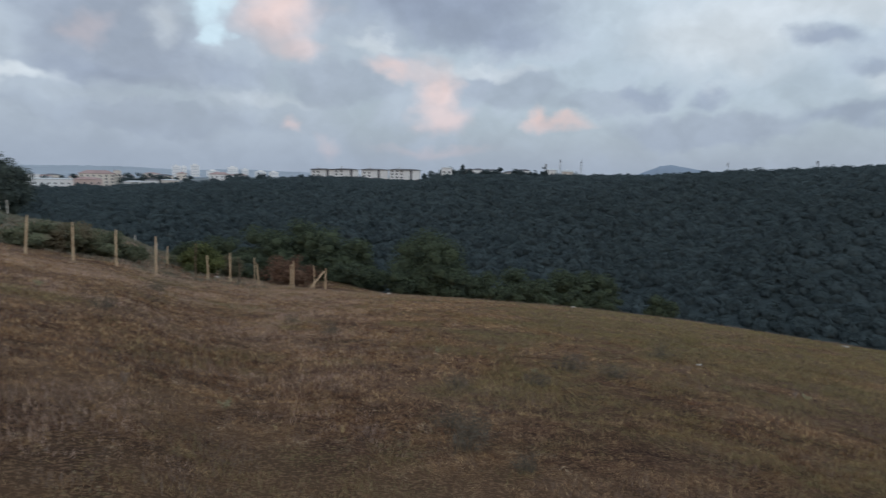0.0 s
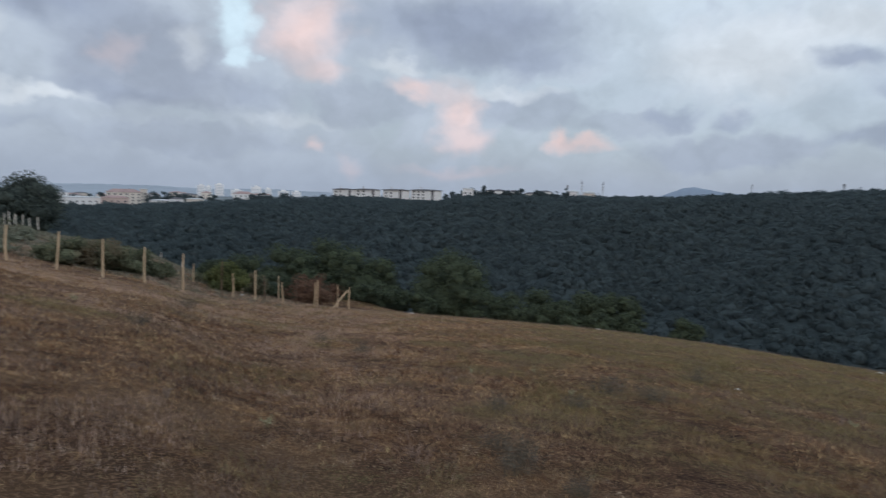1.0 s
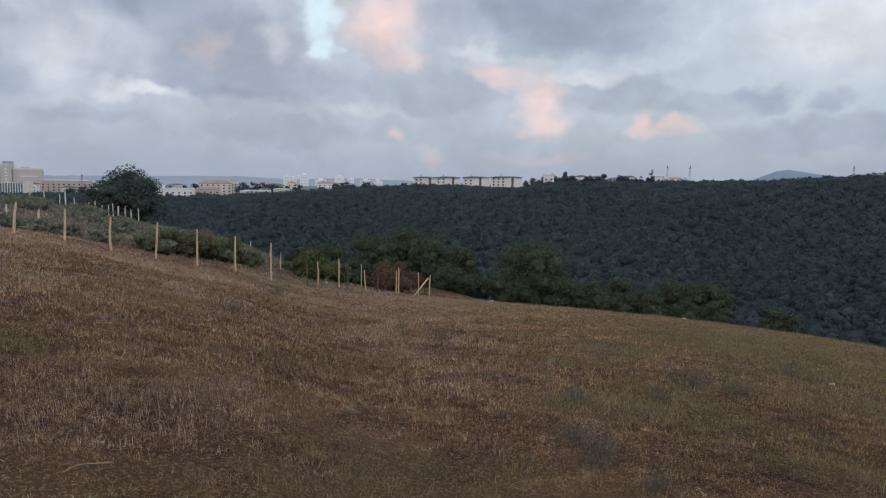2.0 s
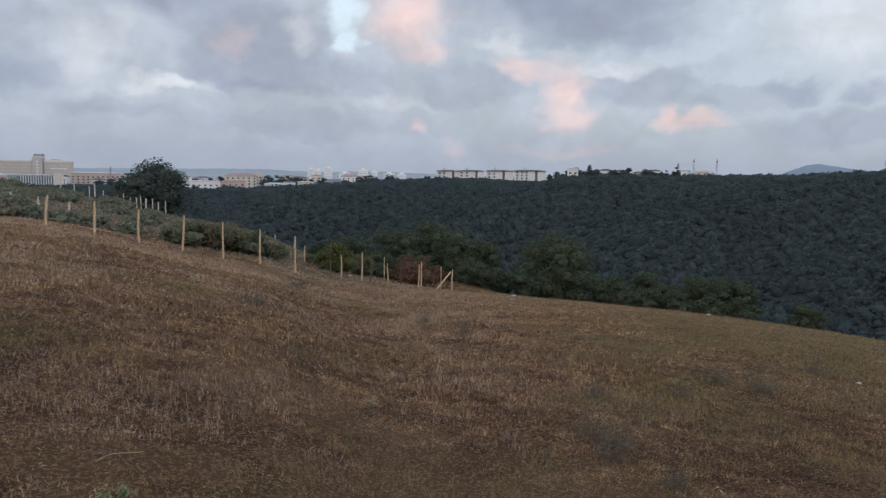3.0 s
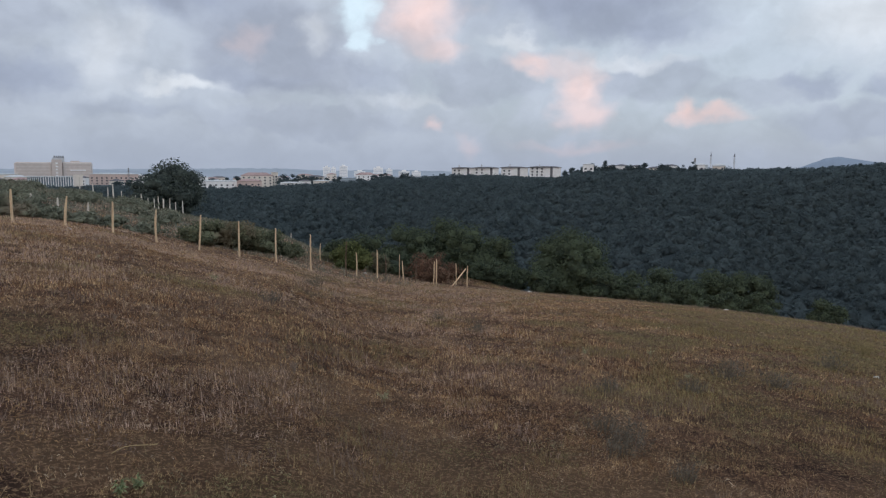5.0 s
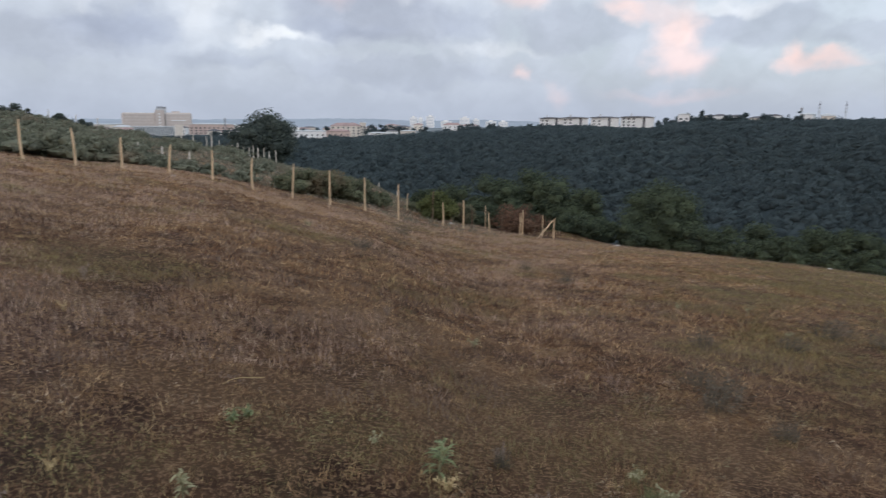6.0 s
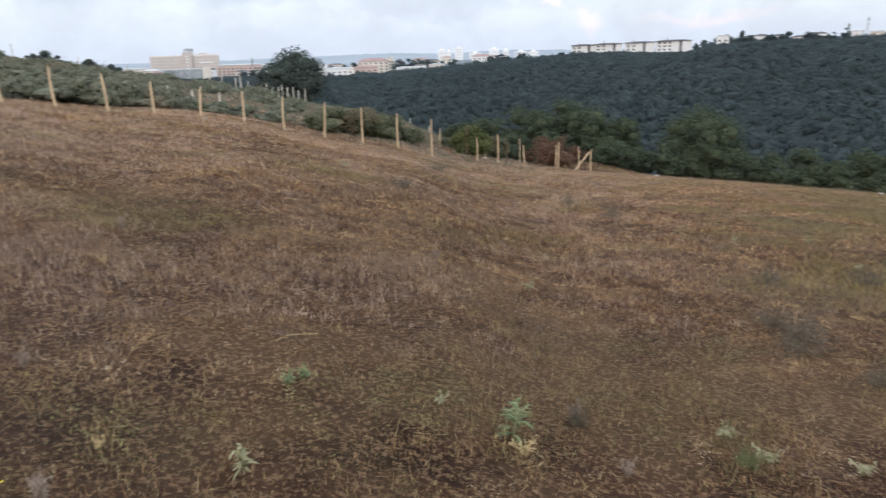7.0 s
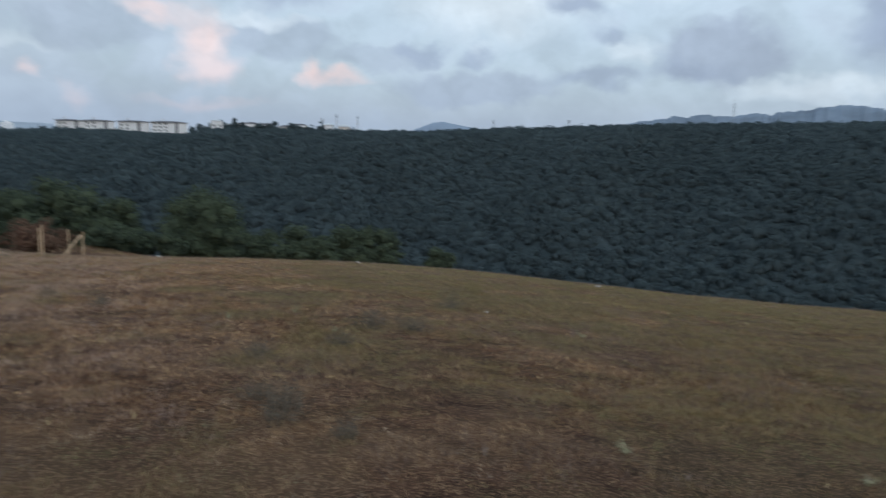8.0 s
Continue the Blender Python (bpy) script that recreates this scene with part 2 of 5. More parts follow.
def plain(base, amount=0.15, scale=6.0, bump=0.004):
    def build(t, co):
        n = t.noise(co, scale, 6.0, 0.65)
        stain = t.noise(co, scale * 0.13, 3.0)
        dark = tuple(c * (1 - amount * 2) for c in base) + (1,)
        light = tuple(min(1, c * (1 + amount)) for c in base) + (1,)
        col = t.mix(t.ramp(t.math("ADD", t.math("MULTIPLY", n, 0.5), t.math("MULTIPLY", stain, 0.5)), 0.35, 0.65), dark, light)
        return col, n, bump
    return build


def pine(t, co):
    stretch_co = t.vmath("MULTIPLY", co, (9.0, 9.0, 0.8))
    grain = t.noise(stretch_co, 4.0, 6.0, 0.65)
    knots = t.noise(co, 5.0, 3.0)
    col = t.mix(t.ramp(grain, 0.3, 0.7), (0.60, 0.41, 0.25, 1), (0.87, 0.67, 0.45, 1))
    col = t.mix(t.ramp(knots, 0.60, 0.72, 0, 0.7), col, (0.32, 0.20, 0.12, 1))
    col = t.mix(t.math("MULTIPLY", each(t), 0.4), col, (0.55, 0.40, 0.27, 1))
    return col, grain, 0.004


def grey_wood(t, co):
    grain = t.noise(t.vmath("MULTIPLY", co, (9.0, 9.0, 0.8)), 4.0, 6.0, 0.65)
    return t.mix(t.ramp(grain, 0.3, 0.7), (0.52, 0.47, 0.41, 1), (0.80, 0.75, 0.68, 1)), grain, 0.004


def bark(t, co):
    n = t.noise(t.vmath("MULTIPLY", co, (4.0, 4.0, 0.8)), 3.0, 6.0, 0.7)
    return t.mix(n, (0.05, 0.04, 0.03, 1), (0.16, 0.13, 0.10, 1)), n, 0.03


M_SOIL = material("dry_meadow_soil", soil, 0.95, spec=0.1)
M_GRASS = material("dry_grass", dry_grass, 0.85, spec=0.15)
M_FORB = material("withered_forbs", forb, 0.85, spec=0.15)
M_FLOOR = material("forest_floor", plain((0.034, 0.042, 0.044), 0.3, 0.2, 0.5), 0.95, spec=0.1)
M_CANOPY = material("hazed_oak_canopy", canopy, 0.9, spec=0.1, through_leaf=0.5)
M_BUSH = material("bush_leaves", leaves((0.052, 0.070, 0.050, 1), (0.118, 0.146, 0.088, 1)), 0.75, spec=0.2, through_leaf=0.35)
M_LIGHTBUSH = material("light_bush_leaves", leaves((0.070, 0.086, 0.036, 1), (0.20, 0.215, 0.085, 1)), 0.75, spec=0.2, through_leaf=0.35)
M_SCRUB = material("scrub_leaves", leaves((0.155, 0.165, 0.128, 1), (0.285, 0.292, 0.215, 1), (0.295, 0.230, 0.168, 1)), 0.8, spec=0.2, through_leaf=0.35)
M_HEDGE = material("hedge_leaves", leaves((0.110, 0.122, 0.082, 1), (0.225, 0.235, 0.148, 1), (0.215, 0.165, 0.112, 1)), 0.8, spec=0.15, through_leaf=0.35)
M_OAK = material("oak_leaves", leaves((0.058, 0.074, 0.072, 1), (0.128, 0.154, 0.134, 1)), 0.8, spec=0.15, through_leaf=0.35)
M_DEAD = material("dead_leaves", leaves((0.105, 0.062, 0.048, 1), (0.25, 0.150, 0.102, 1), (0.12, 0.105, 0.068, 1)), 0.85, spec=0.15, through_leaf=0.35)
M_YELLOW = material("yellow_shrub_leaves", yellowing, 0.8, spec=0.2)
M_THISTLE = material("thistle_leaves", leaves((0.10, 0.120, 0.055, 1), (0.26, 0.300, 0.145, 1)), 0.7, spec=0.3)
M_WOOLLY = material("woolly_leaves", leaves((0.21, 0.195, 0.11, 1), (0.40, 0.37, 0.235, 1)), 0.85, spec=0.1)
M_MAUVE = material("dried_mauve_heads", leaves((0.20, 0.145, 0.115, 1), (0.36, 0.28, 0.23, 1)), 0.9, spec=0.1)
M_DRYWEED = material("dried_weed_heads", leaves((0.15, 0.105, 0.085, 1), (0.34, 0.255, 0.205, 1)), 0.9, spec=0.1)
M_OLIVE = material("yellowing_grass", leaves((0.155, 0.128, 0.062, 1), (0.37, 0.30, 0.16, 1)), 0.85, spec=0.15)
# beige seed heads, raised in colour to imitate veiling glare
M_PALE = material("glare_paled_seed_heads", leaves((0.40, 0.275, 0.215, 1), (0.76, 0.555, 0.445, 1)), 0.85, spec=0.15)
M_GREYWEED = material("grey_weed", leaves((0.105, 0.090, 0.070, 1), (0.215, 0.185, 0.148, 1)), 0.9, spec=0.1)
M_ROUGH = material("rough_hill_grass", leaves((0.15, 0.148, 0.115, 1), (0.30, 0.285, 0.215, 1), (0.25, 0.195, 0.155, 1)), 0.9, spec=0.1)
M_FLOWER = material("yellow_petals", leaves((0.55, 0.42, 0.05, 1), (0.80, 0.66, 0.10, 1)), 0.7, spec=0.2)
M_LITTER = material("bleached_litter", litter, 0.85, spec=0.15)
M_STRAW = material("straw", leaves((0.34, 0.24, 0.12, 1), (0.62, 0.47, 0.26, 1)), 0.8, spec=0.2)
M_STUBBLE = material("upright_stubble", leaves((0.20, 0.105, 0.056, 1), (0.60, 0.395, 0.215, 1), (0.33, 0.155, 0.085, 1)), 0.85, spec=0.15)
M_PINE = material("peeled_pine", pine, 0.7)
M_GREYWOOD = material("weathered_wood", grey_wood, 0.85)
M_DARKWOOD = material("dark_weathered_wood", plain((0.20, 0.135, 0.095), 0.3, 8.0, 0.004), 0.9)
M_BARK = material("bark", bark, 0.95)
M_WHITE = material("white_render", plain((0.84, 0.84, 0.85), 0.04, 0.5, 0.01), 0.85)
M_CREAM = material("cream_render", plain((0.74, 0.68, 0.62), 0.06, 0.4, 0.01), 0.85)
M_PINKWALL = material("pinkish_render", plain((0.62, 0.49, 0.45), 0.06, 0.4, 0.01), 0.85)
M_BEIGE = material("beige_stone_cladding", plain((0.62, 0.55, 0.52), 0.05, 0.3, 0.01), 0.85)
M_BEIGEBAND = material("pale_beige_bands", plain((0.66, 0.60, 0.575), 0.05, 0.3, 0.01), 0.8)
M_GREY = material("grey_concrete", plain((0.60, 0.62, 0.65), 0.08, 0.4, 0.01), 0.85)
M_ROOFGREY = material("dark_roof_tiles", plain((0.17, 0.17, 0.19), 0.15, 0.8, 0.02), 0.8)
M_ROOFRED = material("red_roof_tiles", plain((0.44, 0.32, 0.31), 0.12, 0.8, 0.02), 0.8)
M_GLASS = material("dark_window_glass", plain((0.09, 0.10, 0.12), 0.1, 1.0, 0.0), 0.15, spec=0.5)
M_BLUEGLASS = material("blue_grey_glazing", plain((0.20, 0.26, 0.31), 0.1, 0.5, 0.0), 0.2, spec=0.5)
M_STEEL = material("dull_steel", plain((0.30, 0.31, 0.33), 0.1, 2.0, 0.0), 0.5, 0.6)
# concrete paled in its base colour to imitate haze
M_PALEGREY = material("haze_paled_concrete", plain((0.86, 0.85, 0.84), 0.04, 0.3, 0.01), 0.9)
M_STONE = material("pale_stone", plain((0.62, 0.60, 0.57), 0.12, 9.0, 0.01), 0.9)
# aerial haze is painted into this hill's base colour
M_FARHILL = material("far_hill_haze_tint", plain((0.27, 0.33, 0.42), 0.08, 0.004, 4.0), 0.95, spec=0.05)
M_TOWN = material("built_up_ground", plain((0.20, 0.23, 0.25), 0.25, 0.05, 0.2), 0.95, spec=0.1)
# pale blue-grey base colour carries the haze of the horizon
M_COAST = material("coast_haze_tint", plain((0.38, 0.43, 0.50), 0.05, 0.004, 2.0), 0.95, spec=0.05)
M_HILLSIDE = material("rough_hillside_earth", plain((0.145, 0.130, 0.100), 0.3, 1.2, 0.05), 0.95, spec=0.1)
# woodland colour paled and blued to stand in for distance haze
M_MIDHILL = material("ridge_haze_tint", plain((0.21, 0.26, 0.33), 0.15, 0.012, 4.0), 0.95, spec=0.05)


# ---- meshes ----
def tri_mesh(name, verts, faces, mats, slots=None, smooth=False):
    """A mesh from arrays of places and of triangles or quads."""
    verts, faces = np.asarray(verts, np.float32), np.asarray(faces, np.int32)
    me = bpy.data.meshes.new(name)
    k = faces.shape[1]
    me.vertices.add(len(verts))
    me.vertices.foreach_set("co", verts.ravel())
    me.loops.add(faces.size)
    me.loops.foreach_set("vertex_index", faces.ravel())
    me.polygons.add(len(faces))
    me.polygons.foreach_set("loop_start", np.arange(len(faces), dtype=np.int32) * k)
    for m in mats:
        me.materials.append(m)
    if slots is not None:
        me.polygons.foreach_set("material_index", np.asarray(slots, np.int32))
    me.polygons.foreach_set("use_smooth", np.full(len(faces), smooth))
    me.update(calc_edges=True)
    me.validate()
    return me


def part(name, bm, mat, parent=None, label="", at=(0, 0, 0), smooth=False):
    """Links a bmesh as one mesh object, under a thing or a part."""
    me = bpy.data.meshes.new(name)
    for f in bm.faces:
        f.smooth = smooth
    bm.to_mesh(me)
    bm.free()
    me.materials.append(mat)
    ob = new(name, me)
    ob.location = at
    ob.parent = parent
    return tagged(ob, label=label)


def thing(name, at, label, category, group="", turn=0.0, kind=""):
    """An Empty at a thing's base."""
    ob = new(name)
    ob.empty_display_size = 0.2
    ob.matrix_basis = pose(*at, 0, 0, turn)
    return tagged(ob, label, category, group, kind)


def box(bm, x0, x1, y0, y1, z0, z1, bevel=0.0):
    made = bmesh.ops.create_cube(bm, size=1.0, matrix=Matrix.LocRotScale(((x0 + x1) / 2, (y0 + y1) / 2, (z0 + z1) / 2), None, (x1 - x0, y1 - y0, z1 - z0)))
    if bevel:
        edges = {e for v in made["verts"] for e in v.link_edges}
        bmesh.ops.bevel(bm, geom=list(edges), offset=bevel, segments=1, affect="EDGES")
    return bm


def boxed(*sizes, bevel=0.0):
    return box(bmesh.new(), *sizes, bevel=bevel)


def rod(bm, a, b, r0, r1, sides=6):
    a, b = Vector(a), Vector(b)
    turn = (b - a).to_track_quat("Z", "Y").to_matrix().to_4x4()
    m = Matrix.Translation((a + b) / 2) @ turn
    bmesh.ops.create_cone(bm, cap_ends=True, segments=sides, radius1=r0, radius2=r1, depth=(b - a).length, matrix=m)
    return bm


# ---- the lie of the land ----
# azimuth in degrees to the left of y; angle of the near brow, and of the tree tops on the ridge beyond, from the first eye
EYE = 1.55
BROW = np.array([(-180, -3.0), (-140, -7.0), (-100, -9.5), (-60, -10.75), (-51.6, -11.07), (-45, -11.5), (-37.6, -11.7), (-28.6, -11.48), (-19, -10.95),
                 (-12, -10.66), (-5, -10.42), (4, -10.08), (9.2, -9.75), (15, -8.9), (20, -7.4), (22, -6.6), (25, -5.2), (28, -4.5), (30.5, -4.05), (33, -3.5),
                 (35.5, -2.9), (37.2, -2.45), (40, -1.9), (43, -1.45), (46, -1.0), (49, -0.35), (52, 0.4), (55, 1.0), (58, 1.5), (75, 4.0), (110, 6.5), (150, 2.0), (180, -3.0)])
RIDGE = np.array([(-180, 0.0), (-90, 2.0), (-60, 2.2), (-50, 2.05), (-40, 1.75), (-33, 1.4), (-23, 0.8), (-16, 0.25), (-13, 0.2), (-5, 0.05),
                  (0, 0.0), (1.7, -0.55), (4.5, -0.55), (7.4, -0.38), (10.6, -0.55), (13.4, -0.78), (18, -1.13), (22.6, -1.4), (26, -1.65), (30, -1.8), (36, -1.6), (90, -1.5), (180, 0.0)])
VALLEY, D_VALLEY, D_RIDGE = -95.0, 235.0, 620.0


def eased(table, width):
    """The table on a fine grid, its corners rounded."""
    az = np.arange(-180, 180.01, 0.25)
    val = np.interp(az, table[:, 0], table[:, 1])
    k = np.exp(-np.linspace(-2, 2, int(width * 16) | 1) ** 2)
    pad = len(k) // 2
    return np.stack([az, np.convolve(np.concatenate([val[-pad - 1:-1], val, val[1:pad + 1]]), k / k.sum(), "valid")], -1)


DIP = eased(np.array([(-180, 0), (8, 0.0), (12, 0.08), (17, 0.35), (20, 0.65), (22.4, 0.8), (25, 1.05), (28, 1.08), (31, 0.95), (37, 0.78), (42.6, 0.75), (47, 0.95), (53, 1.2), (58, 1.1), (75, 0.0), (180, 0)]), 1.5)
BROW = eased(BROW, 1.2)


def smooth01(u):
    u = np.clip(u, 0, 1)
    return u * u * (3 - 2 * u)


def value_noise(x, y, cell, seed):
    """Smooth random values between 0 and 1 over the plan."""
    table = np.random.default_rng(seed).uniform(0, 1, (256, 256))
    u, v = x / cell, y / cell
    i, j = np.floor(u).astype(int), np.floor(v).astype(int)
    f, g = smooth01(u - i), smooth01(v - j)
    i, j = i % 255, j % 255
    return (table[i, j] * (1 - f) + table[i + 1, j] * f) * (1 - g) + (table[i, j + 1] * (1 - f) + table[i + 1, j + 1] * f) * g


def ripple(x, y):
    """Small unevenness of the meadow."""
    return np.sin(x * 1.3 + 0.7 * y) * np.sin(y * 1.1 - 0.4 * x + 1.0) * 0.012 + np.sin(x * 0.41 + 2.0) * np.sin(y * 0.37 + 0.5) * 0.03


def land(x, y):
    x, y = np.asarray(x, float), np.asarray(y, float)
    d = np.hypot(x, y)
    az = np.degrees(np.arctan2(-x, y))
    slope = np.tan(np.radians(np.interp(az, BROW[:, 0], BROW[:, 1])))
    d_brow = np.interp(az, (-180, -20, 9, 22, 180), (56, 52, 52, 80, 80))
    sight = EYE + d * slope
    near = sight - EYE * np.clip(1 - d / d_brow, 0, 1) ** 2
    dip = np.interp(az, DIP[:, 0], DIP[:, 1]) * np.exp(-((d - 36) / 15.0) ** 2)
    near = near - dip + ripple(x, y) * np.exp(-d / 11) * smooth01(d / 4)
    # a low earth bank beside the end of the fence
    near = near + 0.7 * np.exp(-((x + 8.4) ** 2 + (y - 53.5) ** 2) / 7.0)
    drop = (EYE + D_VALLEY * slope - VALLEY) * smooth01((d - d_brow) / (D_VALLEY - d_brow))
    z = near - drop
    top = EYE + D_RIDGE * np.tan(np.radians(np.interp(az, RIDGE[:, 0], RIDGE[:, 1]))) - 4.2
    u = np.clip((d - D_VALLEY) / (D_RIDGE - D_VALLEY), 0, 1)
    rise = VALLEY + (top - VALLEY) * (1 - (1 - u) ** 1.6)
    swell = 5.0 * np.sin(az * 0.35 + d * 0.012) * np.sin(u * math.pi)
    z = np.where(d > D_VALLEY, rise + swell, z)
    return np.where(d > D_RIDGE, top + (-25 - top) * smooth01((d - 900) / 1600), z)


def land_z(x, y):
    return float(land(x, y))


def spot(az, d, up=0.0):
    """A place on the land, d metres off in the direction az."""
    x, y = -d * math.sin(radians(az)), d * math.cos(radians(az))
    return Vector((x, y, land_z(x, y) + up))


def build_ground():
    angles = np.concatenate([np.arange(-66, 72, 0.6), np.arange(72, 294, 3.0)])
    radii = [0.35]
    while radii[-1] < 4900:
        radii.append(radii[-1] * 1.04 if radii[-1] > 4 else radii[-1] + 0.16)
    radii = np.array(radii)
    a, r = np.meshgrid(np.radians(angles), radii)
    x, y = -r * np.sin(a), r * np.cos(a)
    # azimuths past 180 wrap round inside land()
    z = land(x, y)
    na, nr = len(angles), len(radii)
    verts = np.concatenate([np.stack([x, y, z], -1).reshape(-1, 3), [[0, 0, 0]]])
    i, j = np.meshgrid(np.arange(nr - 1), np.arange(na), indexing="ij")
    k = (j + 1) % na
    quads = np.stack([i * na + j, i * na + k, (i + 1) * na + k, (i + 1) * na + j], -1).reshape(-1, 4)[:, ::-1]
    fan = [(nr * na, (m + 1) % na, m, nr * na) for m in range(na)]
    rq = np.repeat(radii[:-1], na)
    aq = np.tile(np.where(angles > 180, angles - 360, angles), nr - 1)
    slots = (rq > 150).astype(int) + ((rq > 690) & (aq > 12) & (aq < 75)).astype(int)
    # past 1300 m the land takes the colour with haze painted in
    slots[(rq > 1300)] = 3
    slots[(rq > 40) & (rq < 150) & (aq > 25) & (aq < 80)] = 4
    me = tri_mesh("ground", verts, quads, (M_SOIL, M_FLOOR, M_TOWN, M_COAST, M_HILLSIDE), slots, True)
    centre = tri_mesh("ground_middle", verts, [f[:3] for f in fan], (M_SOIL,))
    bm = bmesh.new()
    bm.from_mesh(me)
    bm.from_mesh(centre)
    bmesh.ops.remove_doubles(bm, verts=bm.verts, dist=1e-5)
    bmesh.ops.recalc_face_normals(bm, faces=bm.faces)
    bm.to_mesh(me)
    bm.free()
    bpy.data.meshes.remove(centre)
    return tagged(new("ground", me), "dry sloping meadow falling into a wooded valley", "ground", kind="structure")


build_ground()


def far_ridge(name, label, mat, heights, d, depth, rough, seed):
    """A long wooded hill: azimuth and angle of its skyline, laid d metres off."""
    heights = np.array(heights)
    az = np.arange(heights[0, 0], heights[-1, 0] + 0.01, 0.1)
    rng = np.random.default_rng(seed)
    top = EYE + d * np.tan(np.radians(np.interp(az, heights[:, 0], heights[:, 1])))
    bumps = np.convolve(rng.normal(0, 1, len(az) + 8), np.ones(4) / 4, "valid")[:len(az)]
    top = top + bumps * rough
    rows = []
    for f, g in ((-1.0, 0.0), (-0.6, 0.55), (-0.25, 0.9), (0.0, 1.0), (0.5, 0.5), (1.0, 0.0)):
        r = d + f * depth
        z = -30 + (top + 30) * g + (rng.normal(0, 1, len(az)) * rough * 0.6 if 0 < g < 1 else 0)
        rows.append(np.stack([-r * np.sin(np.radians(az)), r * np.cos(np.radians(az)), z], -1))
    n = len(az)
    i, j = np.meshgrid(np.arange(len(rows) - 1), np.arange(n - 1), indexing="ij")
    quads = np.stack([i * n + j, (i + 1) * n + j, (i + 1) * n + j + 1, i * n + j + 1], -1).reshape(-1, 4)
    ob = new(name, tri_mesh(name, np.concatenate(rows), quads, (mat,), smooth=True))
    return tagged(ob, label, "hill", kind="structure")


far_ridge("backdrop_hill", "far hill behind the woods, haze painted into its blue-grey colour", M_FARHILL,
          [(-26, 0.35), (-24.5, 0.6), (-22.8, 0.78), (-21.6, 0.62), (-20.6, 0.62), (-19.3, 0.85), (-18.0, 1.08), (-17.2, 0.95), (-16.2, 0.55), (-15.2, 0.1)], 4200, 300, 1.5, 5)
far_ridge("backdrop_ridge", "wooded ridge behind the forest, haze painted into its colour", M_MIDHILL,
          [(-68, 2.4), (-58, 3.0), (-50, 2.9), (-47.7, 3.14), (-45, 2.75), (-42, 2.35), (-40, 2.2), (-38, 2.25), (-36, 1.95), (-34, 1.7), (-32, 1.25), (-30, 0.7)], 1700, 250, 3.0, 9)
far_ridge("backdrop_coast", "low land along the horizon, haze painted into its colour", M_COAST,
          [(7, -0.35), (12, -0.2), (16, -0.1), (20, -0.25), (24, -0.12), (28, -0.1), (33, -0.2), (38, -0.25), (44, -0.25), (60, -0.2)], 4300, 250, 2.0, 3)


# ---- foliage ----
def ico(sub):
    bm = bmesh.new()
    bmesh.ops.create_icosphere(bm, subdivisions=sub, radius=1.0)
    v = np.array([p.co for p in bm.verts])
    f = np.array([[q.index for q in t.verts] for t in bm.faces])
    bm.free()
    return v, f


def lump(points, seed, amount, freq):
    """Pushes the points of a unit ball in and out unevenly."""
    return np.array([p * (1 + amount * noise.noise(Vector(p) * freq + Vector((seed * 7.3, seed * 1.7, 0)))
                          + amount * 0.5 * noise.noise(Vector(p) * freq * 2.3 + Vector((0, seed * 3.1, 9)))) for p in points])


def leaf_cloud(rng, centres, radii, count, size, low=-0.35, slim=0.5):
    """Leaf blades scattered through the outer part of several clumps; each blade is a bent quad."""
    pick = rng.choice(len(centres), count, p=radii ** 2 / (radii ** 2).sum())
    n = rng.normal(size=(count, 3))
    n /= np.linalg.norm(n, axis=1)[:, None]
    n[:, 2] = np.where(n[:, 2] < low, -n[:, 2], n[:, 2])
    depth = rng.uniform(0.6, 1.35, count) ** 0.7
    at = centres[pick] + n * (radii[pick] * depth)[:, None] * np.array([1, 1, 0.85])
    n = n + rng.normal(0, 0.55, (count, 3))
    n /= np.linalg.norm(n, axis=1)[:, None]
    a = np.cross(n, rng.normal(size=(count, 3)))
    a /= np.linalg.norm(a, axis=1)[:, None]
    b = np.cross(n, a)
    s = (size * rng.uniform(0.55, 1.35, count))[:, None]
    verts = np.stack([at - a * s, at + b * s * slim, at + a * s + n * s * 0.2, at - b * s * slim], 1).reshape(-1, 3)
    k = np.arange(count)[:, None] * 4
    return verts, np.concatenate([k + [0, 1, 2], k + [0, 2, 3]])


